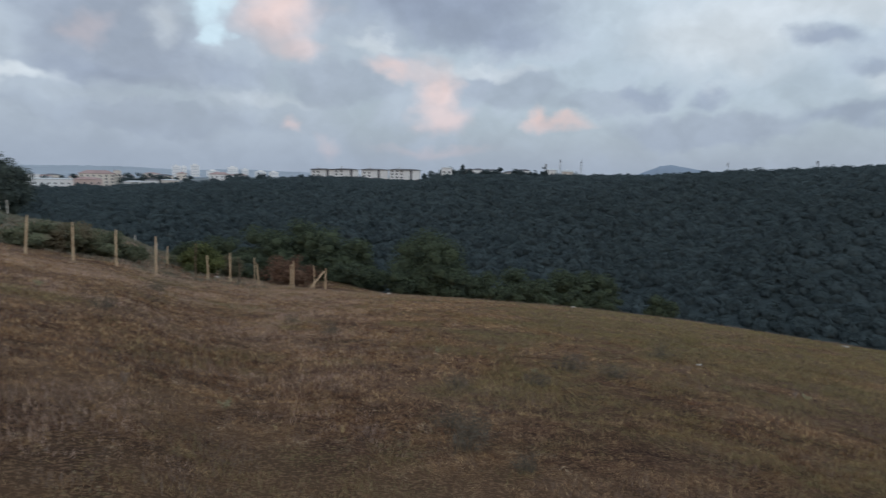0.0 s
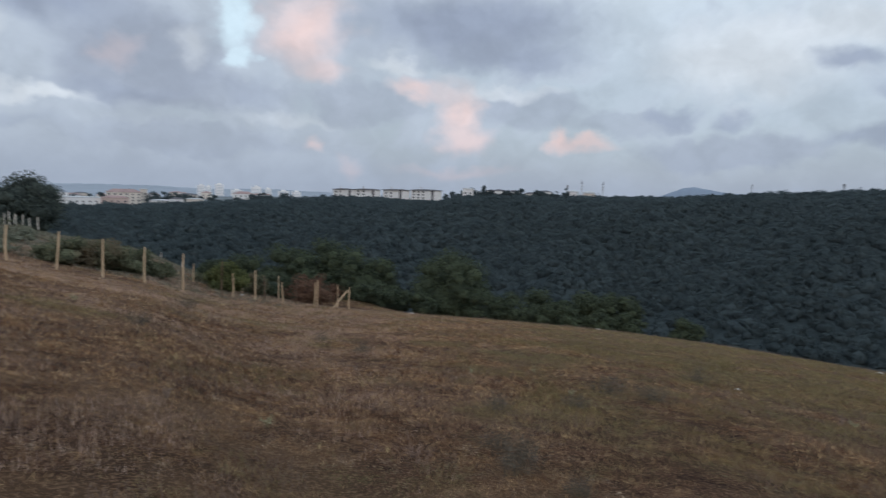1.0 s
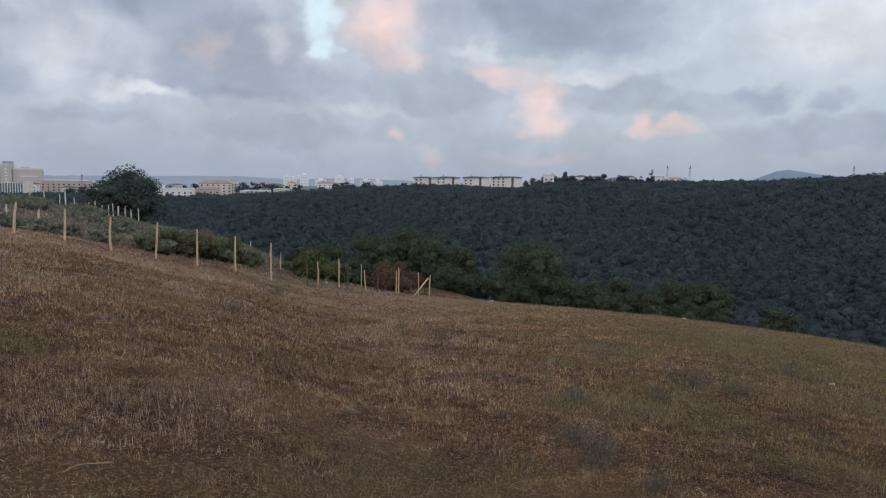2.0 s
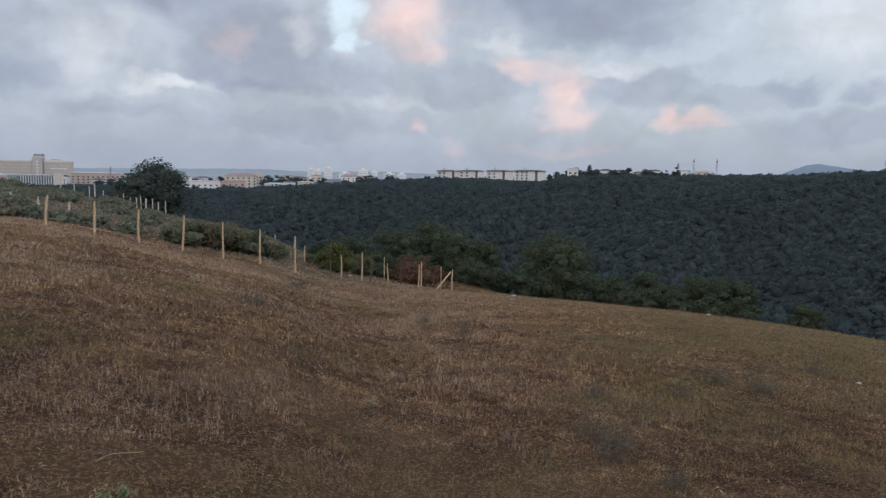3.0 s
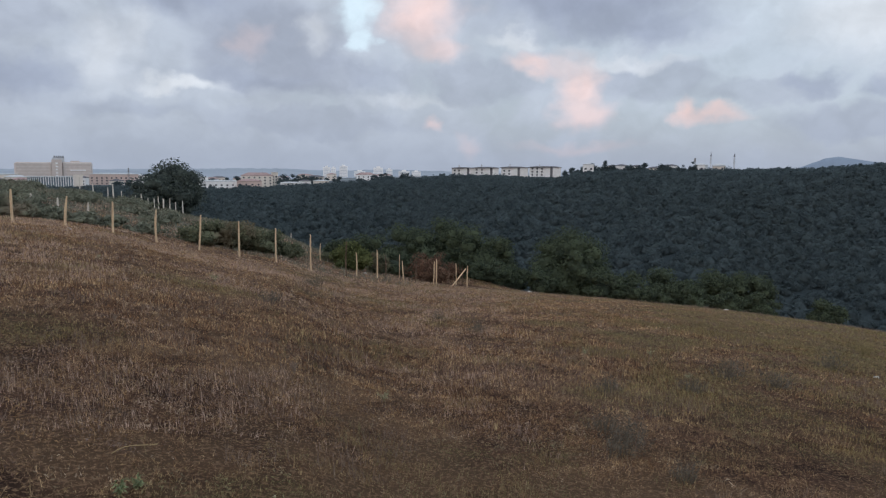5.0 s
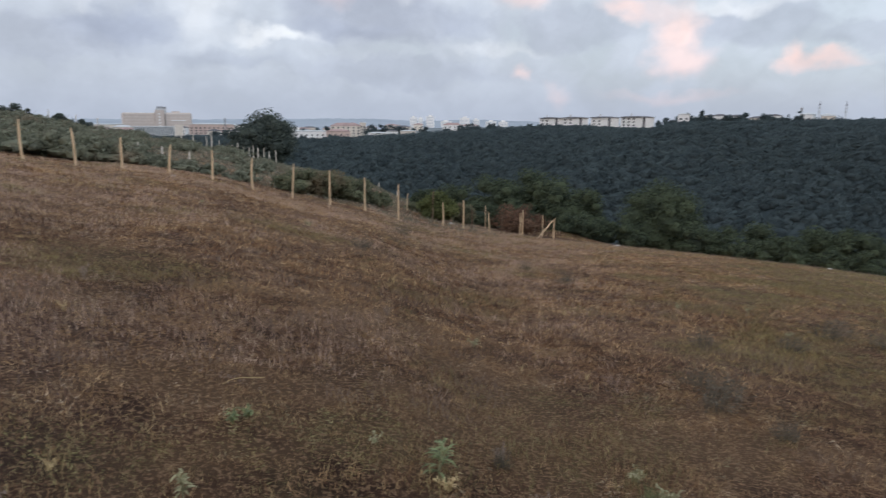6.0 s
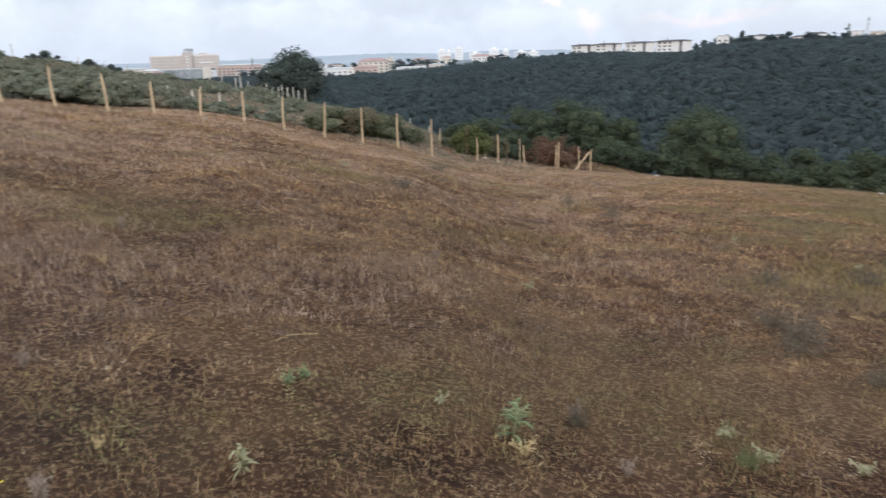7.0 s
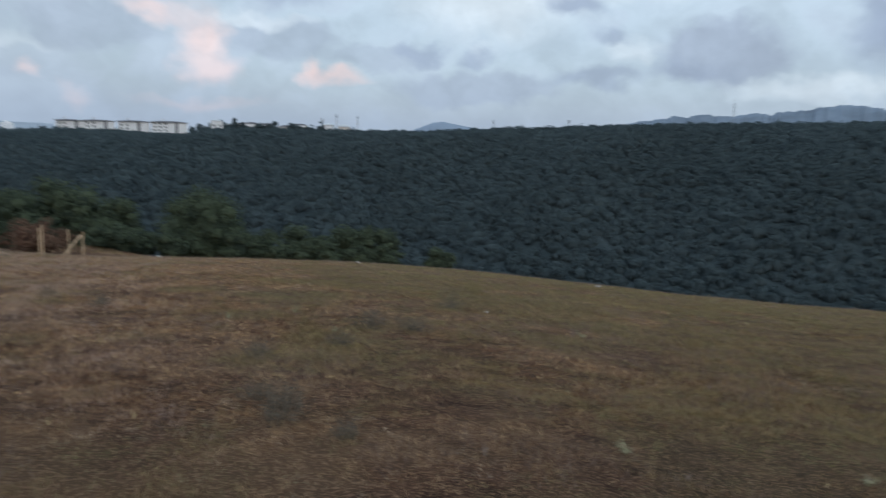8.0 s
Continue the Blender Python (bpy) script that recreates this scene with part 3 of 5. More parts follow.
def crown_mesh(name, seed, width, depth, height, mat, clumps, count, size, lift=0.0, squat=False, slim=0.5, balls=2, core=0.56):
    """A crown of clumps: an uneven inner mass set about with leaf blades."""
    rng = np.random.default_rng(seed)
    centres, radii = [], []
    mean = (width + height) / 2
    for _ in range(clumps):
        u = rng.normal(size=3)
        u /= np.linalg.norm(u)
        q = rng.uniform(0.25, 1.0) ** 0.5
        r = mean * rng.uniform(0.10, 0.22) * (1.0 if squat else 0.9)
        sink = 0.42 if squat else 0.52
        centres.append((u[0] * q * (width / 2 - r * 0.8), u[1] * q * (depth / 2 - r * 0.8), height * sink + u[2] * q * height * (0.58 if u[2] > 0 else 0.36)))
        radii.append(r)
    centres, radii = np.array(centres), np.array(radii)
    centres[:, 2] *= height / (centres[:, 2] + 0.9 * radii).max()
    centres[:, 2] += lift
    v, f = leaf_cloud(rng, centres, radii, count, size, slim=slim)
    balls_v, balls_f, base = [v], [f], len(v)
    bv, bf = ico(balls)
    if squat:
        heart = lump(ico(3)[0], seed + 0.5, 0.22, 2.2) * np.array([width * 0.25, depth * 0.25, height * 0.22]) + np.array([0, 0, height * 0.36 + lift])
        balls_v.append(heart)
        balls_f.append(ico(3)[1] + base)
        base += len(heart)
    for i, (c, r) in enumerate(zip(centres, radii)):
        balls_v.append(lump(bv, seed + i, 0.35, 1.7) * r * core * np.array([1, 1, 0.85]) + c)
        balls_f.append(bf + base)
        base += len(bv)
    return tri_mesh(name, np.concatenate(balls_v), np.concatenate(balls_f), (mat,))


def trunk_mesh(name, seed, height, radius, width, limbs, mat):
    """A tapered trunk with limbs that reach into the crown."""
    rng = random.Random(seed)
    bm = bmesh.new()
    p, r = Vector((0, 0, -0.3)), radius
    steps = 5
    for i in range(steps):
        q = Vector((rng.uniform(-1, 1) * radius, rng.uniform(-1, 1) * radius, height * 0.55 * (i + 1) / steps))
        rod(bm, p, q, r, r * 0.86, 9)
        p, r = q, r * 0.86
        if i >= 1:
            for _ in range(limbs):
                ang = rng.uniform(0, 2 * math.pi)
                mid = p + Vector((math.cos(ang), math.sin(ang), 0.7)) * width * 0.16
                end = mid + Vector((math.cos(ang + rng.uniform(-0.5, 0.5)), math.sin(ang), 0.8)) * width * 0.15
                rod(bm, p, mid, r * 0.5, r * 0.33, 6)
                rod(bm, mid, end, r * 0.33, r * 0.12, 5)
    me = bpy.data.meshes.new(name)
    bm.to_mesh(me)
    bm.free()
    me.materials.append(mat)
    return me


def plant_tree(name, label, category, az, d, width, top, mat, seed, clumps=16, count=3000, size=0.2, lift=0.0, group="", trunk_r=0.14, squat=False, core=0.56):
    """A tree or bush on the land whose head reaches the angle top, seen from the first eye."""
    at = spot(az, d, -0.1)
    width = width * 1.12
    height = max(EYE + d * math.tan(radians(top)) - at.z, 0.6)
    tree_ob = thing(name, at, label, category, group)
    crown = new("crown", crown_mesh("crown", seed, width, width, height * (1 - lift), mat, clumps, count, size, height * lift, squat, balls=2 if count > 1000 else 1, core=core))
    crown.parent = tree_ob
    stem_ob = new("trunk", trunk_mesh("trunk", seed, height * 0.8, trunk_r, width * 0.8, 2, M_BARK))
    stem_ob.parent = tree_ob
    return tree_ob


# azimuth, distance, width, angle of the head
plant_tree("oak_tree", "broad dark oak standing alone on the hillside", "tree", 32.9, 86, 8.6, 0.42, M_OAK, 14, 80, 13000, 0.16, lift=0.03, trunk_r=0.26, squat=True)
# the big round one and its neighbours behind the brow
BROW_BUSHES = [
    (1.05, 62, 7.0, -4.65, M_BUSH, 40, 11000, 0.12), (-3.6, 64, 3.4, -8.0, M_BUSH, 12, 2200, 0.12), (-6.6, 66, 4.2, -7.55, M_BUSH, 16, 3400, 0.12),
    (-10.2, 64, 4.2, -7.6, M_BUSH, 16, 3400, 0.12), (-12.6, 64, 4.2, -7.6, M_BUSH, 16, 3400, 0.12), (-18.0, 62, 3.0, -9.2, M_BUSH, 12, 1700, 0.12),
    (-8.4, 62, 2.8, -8.4, M_BUSH, 9, 1300, 0.11),
]
# the dark stand behind the end of the fence
STAND_BUSHES = [
    (6.9, 62, 3.8, -5.5, M_BUSH, 15, 3000, 0.12), (9.4, 62, 5.6, -4.4, M_BUSH, 22, 5200, 0.12), (11.4, 64, 5.0, -3.95, M_BUSH, 18, 4400, 0.12),
    (14.2, 62, 5.4, -4.6, M_BUSH, 18, 4200, 0.12), (17.0, 66, 4.6, -5.4, M_BUSH, 14, 3000, 0.12), (19.8, 70, 4.4, -5.8, M_BUSH, 12, 2400, 0.12),
    (7.6, 54, 3.4, -7.5, M_BUSH, 11, 1900, 0.10),
]
# light green ones behind the stakes
LIGHT_BUSHES = [
    (19.0, 47, 2.8, -5.85, M_LIGHTBUSH, 14, 2800, 0.09), (20.9, 50, 1.8, -6.8, M_HEDGE, 9, 1300, 0.09), (17.0, 50, 1.9, -6.9, M_HEDGE, 9, 1300, 0.09),
]
# behind the middle of the fence
FENCE_BUSHES = [
    (30.4, 39, 2.8, -4.05, M_HEDGE, 12, 2200, 0.075), (28.4, 40, 3.2, -4.2, M_HEDGE, 12, 2400, 0.075), (26.2, 41, 3.0, -4.9, M_HEDGE, 12, 2200, 0.075), (24.2, 42, 2.0, -6.0, M_HEDGE, 9, 1500, 0.075),
]
# low growth that closes the gaps along the brow
LOW_BUSHES = [
    (3.4, 58, 3.0, -8.0, M_BUSH, 8, 1100, 0.11), (-1.6, 58, 3.2, -8.0, M_BUSH, 8, 1100, 0.11), (-4.4, 58, 3.0, -8.7, M_BUSH, 8, 1000, 0.11), (-6.4, 59, 2.6, -8.9, M_BUSH, 8, 900, 0.11),
    (-8.8, 59, 3.0, -8.9, M_BUSH, 8, 1000, 0.11), (-11.0, 59, 3.0, -8.9, M_BUSH, 8, 1000, 0.11), (-13.6, 60, 2.8, -9.1, M_BUSH, 8, 1000, 0.11),
    (5.6, 58, 3.0, -7.7, M_BUSH, 8, 1100, 0.11), (12.8, 58, 3.4, -6.4, M_BUSH, 9, 1200, 0.11), (15.8, 58, 3.4, -6.6, M_BUSH, 9, 1200, 0.11),
]
BUSHES = BROW_BUSHES + STAND_BUSHES + LIGHT_BUSHES + FENCE_BUSHES + LOW_BUSHES
for i, (az, d, width, top, mat, clumps, count, size) in enumerate(BUSHES):
    light = mat is M_LIGHTBUSH
    plant_tree("bush", "yellow-green leafy bush behind the fence" if light else ("large round dark green bush below the meadow's edge" if i == 0 else "dark green bush below the meadow's edge"),
               "bush", az, d, width, top, mat, 40 + i, clumps * 3, int(count * 1.6), size, group="bushes along the meadow's edge", squat=True)
plant_tree("dead_bush", "reddish-brown withered bush at the fence", "bush", 12.2, 49.5, 3.9, -7.0, M_DEAD, 71, 44, 6500, 0.07, squat=True, core=0.25)
SCRUB = [(35.0, 37, 2.2, -4.6), (37.4, 36, 1.6, -4.5), (39.6, 35, 2.2, -4.1), (41.8, 35, 2.6, -3.2), (44.0, 35, 3.5, -1.9), (46.4, 35, 3.8, -1.1), (48.6, 36, 3.8, -0.6),
         (50.8, 35, 3.8, -0.9), (53.2, 35, 3.8, -0.9), (55.6, 35, 3.5, -1.1), (58.0, 35, 3.8, -0.6), (60.6, 35, 4.1, -0.2), (45.2, 48, 3.8, -1.0), (47.4, 52, 4.1, -0.5), (43.4, 50, 2.6, -1.8),
         (49.6, 54, 4.1, -0.2), (51.8, 46, 3.0, 0.0), (35.2, 52, 1.8, -4.3)]
rng_scrub = random.Random(8)
for i in range(44):
    az = rng_scrub.uniform(33.5, 60)
    d = rng_scrub.uniform(42, 74)
    low = spot(az, d).z + rng_scrub.uniform(0.3, 0.55)
    SCRUB.append((az, d, rng_scrub.uniform(1.6, 4.0), math.degrees(math.atan((low - EYE) / d))))
for i, (az, d, width, top) in enumerate(SCRUB):
    plant_tree("shrub", "grey-green shrub in the rough grass behind the fence", "shrub", az, d, width, top, M_SCRUB, 90 + i, 22, 1000, 0.095, group="shrubs behind the fence", squat=True, trunk_r=0.06)
for i, (az, d, width, top) in enumerate([(57.4, 82, 3.4, 2.15), (56.0, 82, 2.4, 1.95), (54.6, 83, 2.2, 1.5), (53.0, 83, 1.6, 1.05), (50.2, 83, 2.8, 0.75), (48.8, 83, 1.6, 0.4), (59.6, 82, 3.6, 2.6), (62.5, 82, 4.0, 3.0), (47.0, 76, 2.0, 0.1), (45.6, 76, 1.8, -0.3)]):
    plant_tree("shrub", "dark shrub on the crest of the hill", "shrub", az, d, width, top, M_OAK, 120 + i, 16, 1200, 0.11, group="shrubs on the crest", squat=True, trunk_r=0.06)


def build_forest():
    """The wooded valley side: a close stand of rounded leafy crowns of uneven size, in one mass."""
    rng = np.random.default_rng(21)
    step = 5.8
    gx, gy = np.meshgrid(np.arange(-620, 640, step), np.arange(120, 720, step))
    x = (gx + rng.uniform(-0.5, 0.5, gx.shape) * step).ravel()
    y = (gy + rng.uniform(-0.5, 0.5, gy.shape) * step).ravel()
    r, az = np.hypot(x, y), np.degrees(np.arctan2(-x, y))
    keep = (r > 246) & (r < 690) & (az > -61) & (az < 47)
    # the slope hidden under the meadow's edge keeps only its undergrowth
    keep &= np.degrees(np.arctan((land(x, y) + 6 - EYE) / r)) > np.interp(az, BROW[:, 0], BROW[:, 1]) - 0.8
    x, y, r = x[keep], y[keep], r[keep]
    n = len(x)
    ball, ball_f = ico(1)
    kinds = np.array([lump(ball, 800 + k, 0.5, 1.8) for k in range(24)])
    wide = rng.uniform(2.1, 4.6, n)
    tall = wide * rng.uniform(0.75, 1.1, n)
    turn = rng.uniform(0, math.tau, n)
    # low growth in front of the apartment blocks, taller trees along the ridge beside them
    az = np.degrees(np.arctan2(-x, y))
    tall *= np.where((r > 540) & (az > 1.6) & (az < 9), 0.6, 1.0) * np.where((r > 590) & (az < 1.6), rng.uniform(0.6, 1.15, n), 1.0)
    lift = np.where(r > 560, 0.2, 1.2) + rng.uniform(-0.9, 0.9, n) * np.where(r > 590, 0.5, 1.0)
    shape = kinds[rng.integers(0, 24, n)]
    c, s = np.cos(turn)[:, None], np.sin(turn)[:, None]
    centre = np.stack([x, y, land(x, y) + lift], -1)
    pts = np.stack([(shape[:, :, 0] * c - shape[:, :, 1] * s) * wide[:, None], (shape[:, :, 0] * s + shape[:, :, 1] * c) * wide[:, None], shape[:, :, 2] * tall[:, None]], -1)
    crowns = (pts * 0.80 + centre[:, None, :]).reshape(-1, 3)
    tri = (ball_f[None] + (np.arange(n) * len(ball))[:, None, None]).reshape(-1, 3)
    # boughs: leafy clumps over the upper side of each crown
    m = n * 66
    pick = np.repeat(np.arange(n), 66)
    bough = rng.normal(size=(n, 9, 3))
    bough /= np.linalg.norm(bough, axis=2)[:, :, None]
    out = bough[pick, rng.integers(0, 9, m)] + rng.normal(0, 0.33, (m, 3))
    out[:, 2] = np.where(out[:, 2] < -0.25, -out[:, 2], out[:, 2])
    out /= np.linalg.norm(out, axis=1)[:, None]
    at = centre[pick] + out * np.stack([wide[pick], wide[pick], tall[pick]], -1) * rng.uniform(0.85, 1.16, (m, 1))
    up = out + rng.normal(0, 0.45, (m, 3))
    side = np.cross(up, rng.normal(size=(m, 3)))
    side /= np.linalg.norm(side, axis=1)[:, None]
    over = np.cross(up, side)
    size = rng.uniform(0.45, 1.0, (m, 1))
    sprays = np.stack([at - side * size, at + side * size, at + over * size * 1.3], 1).reshape(-1, 3)
    # dark undergrowth between the stems
    a, q = np.meshgrid(np.radians(np.arange(-62, 48, 0.8)), np.arange(226, 700, 7.0))
    ux, uy = -q * np.sin(a), q * np.cos(a)
    under = np.stack([ux, uy, land(ux, uy) + 0.8 + rng.uniform(-0.4, 0.4, ux.shape)], -1).reshape(-1, 3)
    nq, na = a.shape
    i, j = np.meshgrid(np.arange(nq - 1), np.arange(na - 1), indexing="ij")
    p = (i * na + j).ravel()
    sheet = np.concatenate([np.stack([p, p + 1, p + na], -1), np.stack([p + 1, p + na + 1, p + na], -1)])
    verts = np.concatenate([crowns, sprays, under])
    tri = np.concatenate([tri, len(crowns) + np.arange(m * 3).reshape(-1, 3), len(crowns) + m * 3 + sheet])
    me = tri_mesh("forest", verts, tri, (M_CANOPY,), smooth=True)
    return tagged(new("forest", me), "dense dark oak forest covering the far valley side, leaves tinted for haze", "forest", kind="stuff")


build_forest()


# ---- fences of round stakes ----
def stake(parent, foot, height, radius, lean=(0.0, 0.0), mat=M_PINE, seed=0, name="post"):
    """A peeled, slightly crooked stake with a chamfered head, its foot in the ground."""
    rng = random.Random(seed)
    sides, levels = 8, 6
    rings = []
    bend = (rng.uniform(-1, 1) * 0.06, rng.uniform(-1, 1) * 0.05)
    for i in range(levels):
        f = i / (levels - 1)
        z = -0.25 + (height + 0.25) * f
        r = radius * (1.08 - 0.2 * f) * (0.72 if i == levels - 1 else 1) * rng.uniform(0.94, 1.06)
        cx = lean[0] * z + bend[0] * math.sin(f * math.pi) * height * 0.6
        cy = lean[1] * z + bend[1] * math.sin(f * math.pi) * height * 0.6
        rings.append([(cx + r * rng.uniform(0.9, 1.1) * math.cos(a * math.tau / sides), cy + r * rng.uniform(0.9, 1.1) * math.sin(a * math.tau / sides), z) for a in range(sides)])
    rings.insert(levels - 1, [(x, y, z - 0.03) for x, y, z in [((p[0] - 0) * 1.0, p[1], p[2]) for p in rings[-1]]])
    bm = bmesh.new()
    vs = [[bm.verts.new(p) for p in ring] for ring in rings]
    for lo, hi in zip(vs, vs[1:]):
        for a in range(sides):
            bm.faces.new((lo[a], lo[(a + 1) % sides], hi[(a + 1) % sides], hi[a]))
    bm.faces.new(vs[-1])
    bm.faces.new(vs[0][::-1])
    foot = Vector(foot)
    ob = part(name, bm, mat, parent, at=foot - Vector(parent.matrix_basis.translation))
    return ob


def brace(parent, a, b, radius, mat=M_PINE):
    bm = bmesh.new()
    base = Vector(parent.matrix_basis.translation)
    rod(bm, Vector(a) - base, Vector(b) - base, radius, radius * 0.9, 8)
    return part("brace", bm, mat, parent, "slanting wooden brace")


fence = thing("fence", spot(30, 32), "unfinished fence of peeled pine stakes without wire", "fence")
# x, y of each stake, height of its head, lean
STOUT = [
    (-21.69, 16.42, 1.70, 0.00), (-20.96, 17.76, 1.41, -0.05), (-20.07, 19.01, 1.12, -0.04), (-19.73, 20.83, 0.75, 0.00),
    (-19.07, 22.58, 0.45, 0.10), (-18.26, 24.14, 0.19, 0.04), (-17.44, 25.81, -0.20, 0.00), (-16.97, 28.21, -0.56, 0.08),
    (-15.96, 30.02, -0.95, 0.00), (-15.31, 32.61, -1.48, 0.00), (-14.01, 33.98, -1.88, 0.00), (-12.25, 40.11, -3.33, 0.00),
    (-9.52, 44.61, -4.37, 0.00), (-7.85, 47.22, -5.13, 0.00), (-22.48, 14.96, 1.77, 0.00),
]
THIN = [
    (-12.85, 36.29, -2.43, 0.00), (-13.15, 38.84, -3.38, 0.00), (-12.07, 41.27, -3.81, 0.00), (-11.31, 43.04, -4.36, -0.10),
    (-10.73, 43.70, -4.31, 0.02), (-9.71, 44.55, -4.53, 0.03), (-8.95, 46.14, -5.06, 0.00), (-8.86, 48.19, -5.10, 0.00),
    (-8.55, 49.26, -5.40, 0.00), (-17.64, 44.64, -3.58, 0.00), (-15.75, 49.56, -4.83, 0.02), (-13.55, 50.20, -4.88, 0.00),
]
MAIN = [(x, y, top, 0.045, lean, 0.0) for x, y, top, lean in STOUT] + [(x, y, top, 0.038, lean, 0.0) for x, y, top, lean in THIN]
for i, (x, y, top, rad, lx, ly) in enumerate(MAIN):
    z = land_z(x, y)
    stake(fence, (x, y, z), max(top - z, 0.6), rad, (lx, ly), M_DARKWOOD if rad < 0.04 and i % 2 else M_PINE, 200 + i)
brace(fence, (-8.0, 47.3, -5.35), (-8.75, 46.0, land_z(-8.75, 46.0) - 0.05), 0.045)
brace(fence, (-22.48, 14.96, 1.72), (-23.03, 14.21, land_z(-23.03, 14.21) - 0.05), 0.04)
brace(fence, (-22.48, 14.96, 1.72), (-21.88, 15.81, land_z(-21.88, 15.81) - 0.05), 0.04)

SMALL = [
    (39.00, 74, 1.6),
    (38.11, 79, 1.4),
    (37.19, 79, 1.3),
    (36.22, 79, 1.2),
    (35.28, 79, 1.1),
    (34.87, 78, 1.1),
    (34.45, 78, 1.1),
    (34.00, 78, 1.2),
    (33.70, 78, 1.5),
    (33.30, 82, 1.4),
    (32.90, 78, 1.5),
    (32.50, 80, 1.3),
    (32.00, 76, 1.5),
    (42.16, 41, 0.8),
    (40.49, 40, 0.8),
    (38.62, 40, 0.8),
    (34.90, 66, 1.2),
    (33.40, 60, 1.2),
    (36.80, 62, 1.5),
    (23.85, 72, 0.7),
    (22.36, 68, 0.7),
]
far_fence = thing("fence", spot(33, 80), "row of thin weathered stakes near the oak", "fence")
for i, (az, d, tall) in enumerate(SMALL):
    stake(far_fence, spot(az, d), tall, 0.055, (random.Random(i).uniform(-0.05, 0.05), 0.0), M_GREYWOOD, 300 + i)
hill_fence = thing("fence", spot(52, 88), "distant stakes on the crest of the hill", "fence")
for i, az in enumerate((57.6, 56.1, 54.0, 51.6, 49.9, 47.7, 46.0, 44.6, 60.5, 63.0)):
    stake(hill_fence, spot(az, 84), 1.7, 0.05, (0.02, 0.0), M_GREYWOOD, 340 + i)


# ---- buildings on the far side ----
def window_set(parent, mesh, places):
    for at in places:
        ob = new("window", mesh)
        ob.location, ob.parent = at, parent


def window_mesh(width, height, mat):
    bm = boxed(-width / 2, width / 2, -0.06, 0.0, 0, height)
    me = bpy.data.meshes.new("window")
    bm.to_mesh(me)
    bm.free()
    me.materials.append(mat)
    return me


WIN = window_mesh(1.7, 1.6, M_GLASS)
WIN_WIDE = window_mesh(3.2, 1.5, M_GLASS)
WIN_TALL = window_mesh(1.5, 7.5, M_BLUEGLASS)


def hip_roof(x0, x1, y0, y1, z, rise, over):
    bm = bmesh.new()
    x0, x1, y0, y1 = x0 - over, x1 + over, y0 - over, y1 + over
    half = (y1 - y0) / 2
    pts = [(x0, y0, z), (x1, y0, z), (x1, y1, z), (x0, y1, z), (x0, y0, z + 0.35), (x1, y0, z + 0.35), (x1, y1, z + 0.35), (x0, y1, z + 0.35),
           (x0 + half, (y0 + y1) / 2, z + rise), (x1 - half, (y0 + y1) / 2, z + rise)]
    v = [bm.verts.new(p) for p in pts]
    for f in ((3, 2, 1, 0), (0, 1, 5, 4), (1, 2, 6, 5), (2, 3, 7, 6), (3, 0, 4, 7), (4, 5, 9, 8), (5, 6, 9), (6, 7, 8, 9), (7, 4, 8)):
        bm.faces.new([v[i] for i in f])
    return bm


def facing(az):
    """The turn of a building whose front (minus y) looks back at the meadow."""
    return az


def apartment_block(az, d, width, top, label, blank=0.22, sink=1.0):
    at = spot(az, d, -sink)
    ob = thing("apartment_block", at, label, "building", "apartment blocks on the ridge", facing(az))
    high = EYE + d * math.tan(radians(top)) - at.z - 1.3
    storeys = int((high - sink) / 2.9)
    depth = 13.0
    part("wall", boxed(-width / 2, width / 2, 0, depth, 0, high), M_WHITE, ob)
    part("bay", boxed(width * (0.5 - blank), width / 2 + 0.003, -1.2, 0.1, 0, high), M_WHITE, ob, "plain white projecting bay")
    part("recess", boxed(width * (0.5 - blank) - 2.4, width * (0.5 - blank) - 0.01, -0.5, 0.05, 0, high), M_ROOFGREY, ob, "dark grey stairwell strip")
    part("bay", boxed(width * (0.5 - blank) - 7.6, width * (0.5 - blank) - 2.41, -0.9, 0.1, 0, high), M_WHITE, ob, "plain white projecting bay")
    roof = part("roof", hip_roof(-width / 2, width / 2, -1.2, depth, high, 1.3, 1.1), M_ROOFGREY, ob, "dark low hipped roof with wide eaves")
    x1 = width * (0.5 - blank) - 8.2
    span = x1 + width / 2 - 0.6
    cols = max(2, int(span / 3.6))
    window_set(ob, WIN, [(-width / 2 + 0.6 + (i + 0.5) * span / cols, 0.0, sink + 1.0 + 3.0 * s) for i in range(cols) for s in range(storeys)])
    part("chimney", boxed(-width * 0.2, -width * 0.2 + 1.2, depth * 0.5, depth * 0.5 + 1.2, high + 1.0, high + 3.6), M_GREY, roof)
    return ob


apartment_block(9.8, 708, 22, 0.14, "white apartment block half hidden by trees", 0.2)
apartment_block(7.9, 702, 25, 0.18, "white apartment block with a dark overhanging roof", 0.24)
apartment_block(5.58, 700, 26.6, 0.22, "white apartment block with a dark overhanging roof", 0.3)
apartment_block(3.12, 695, 30.6, 0.27, "white apartment block with a bare bright gable", 0.26)


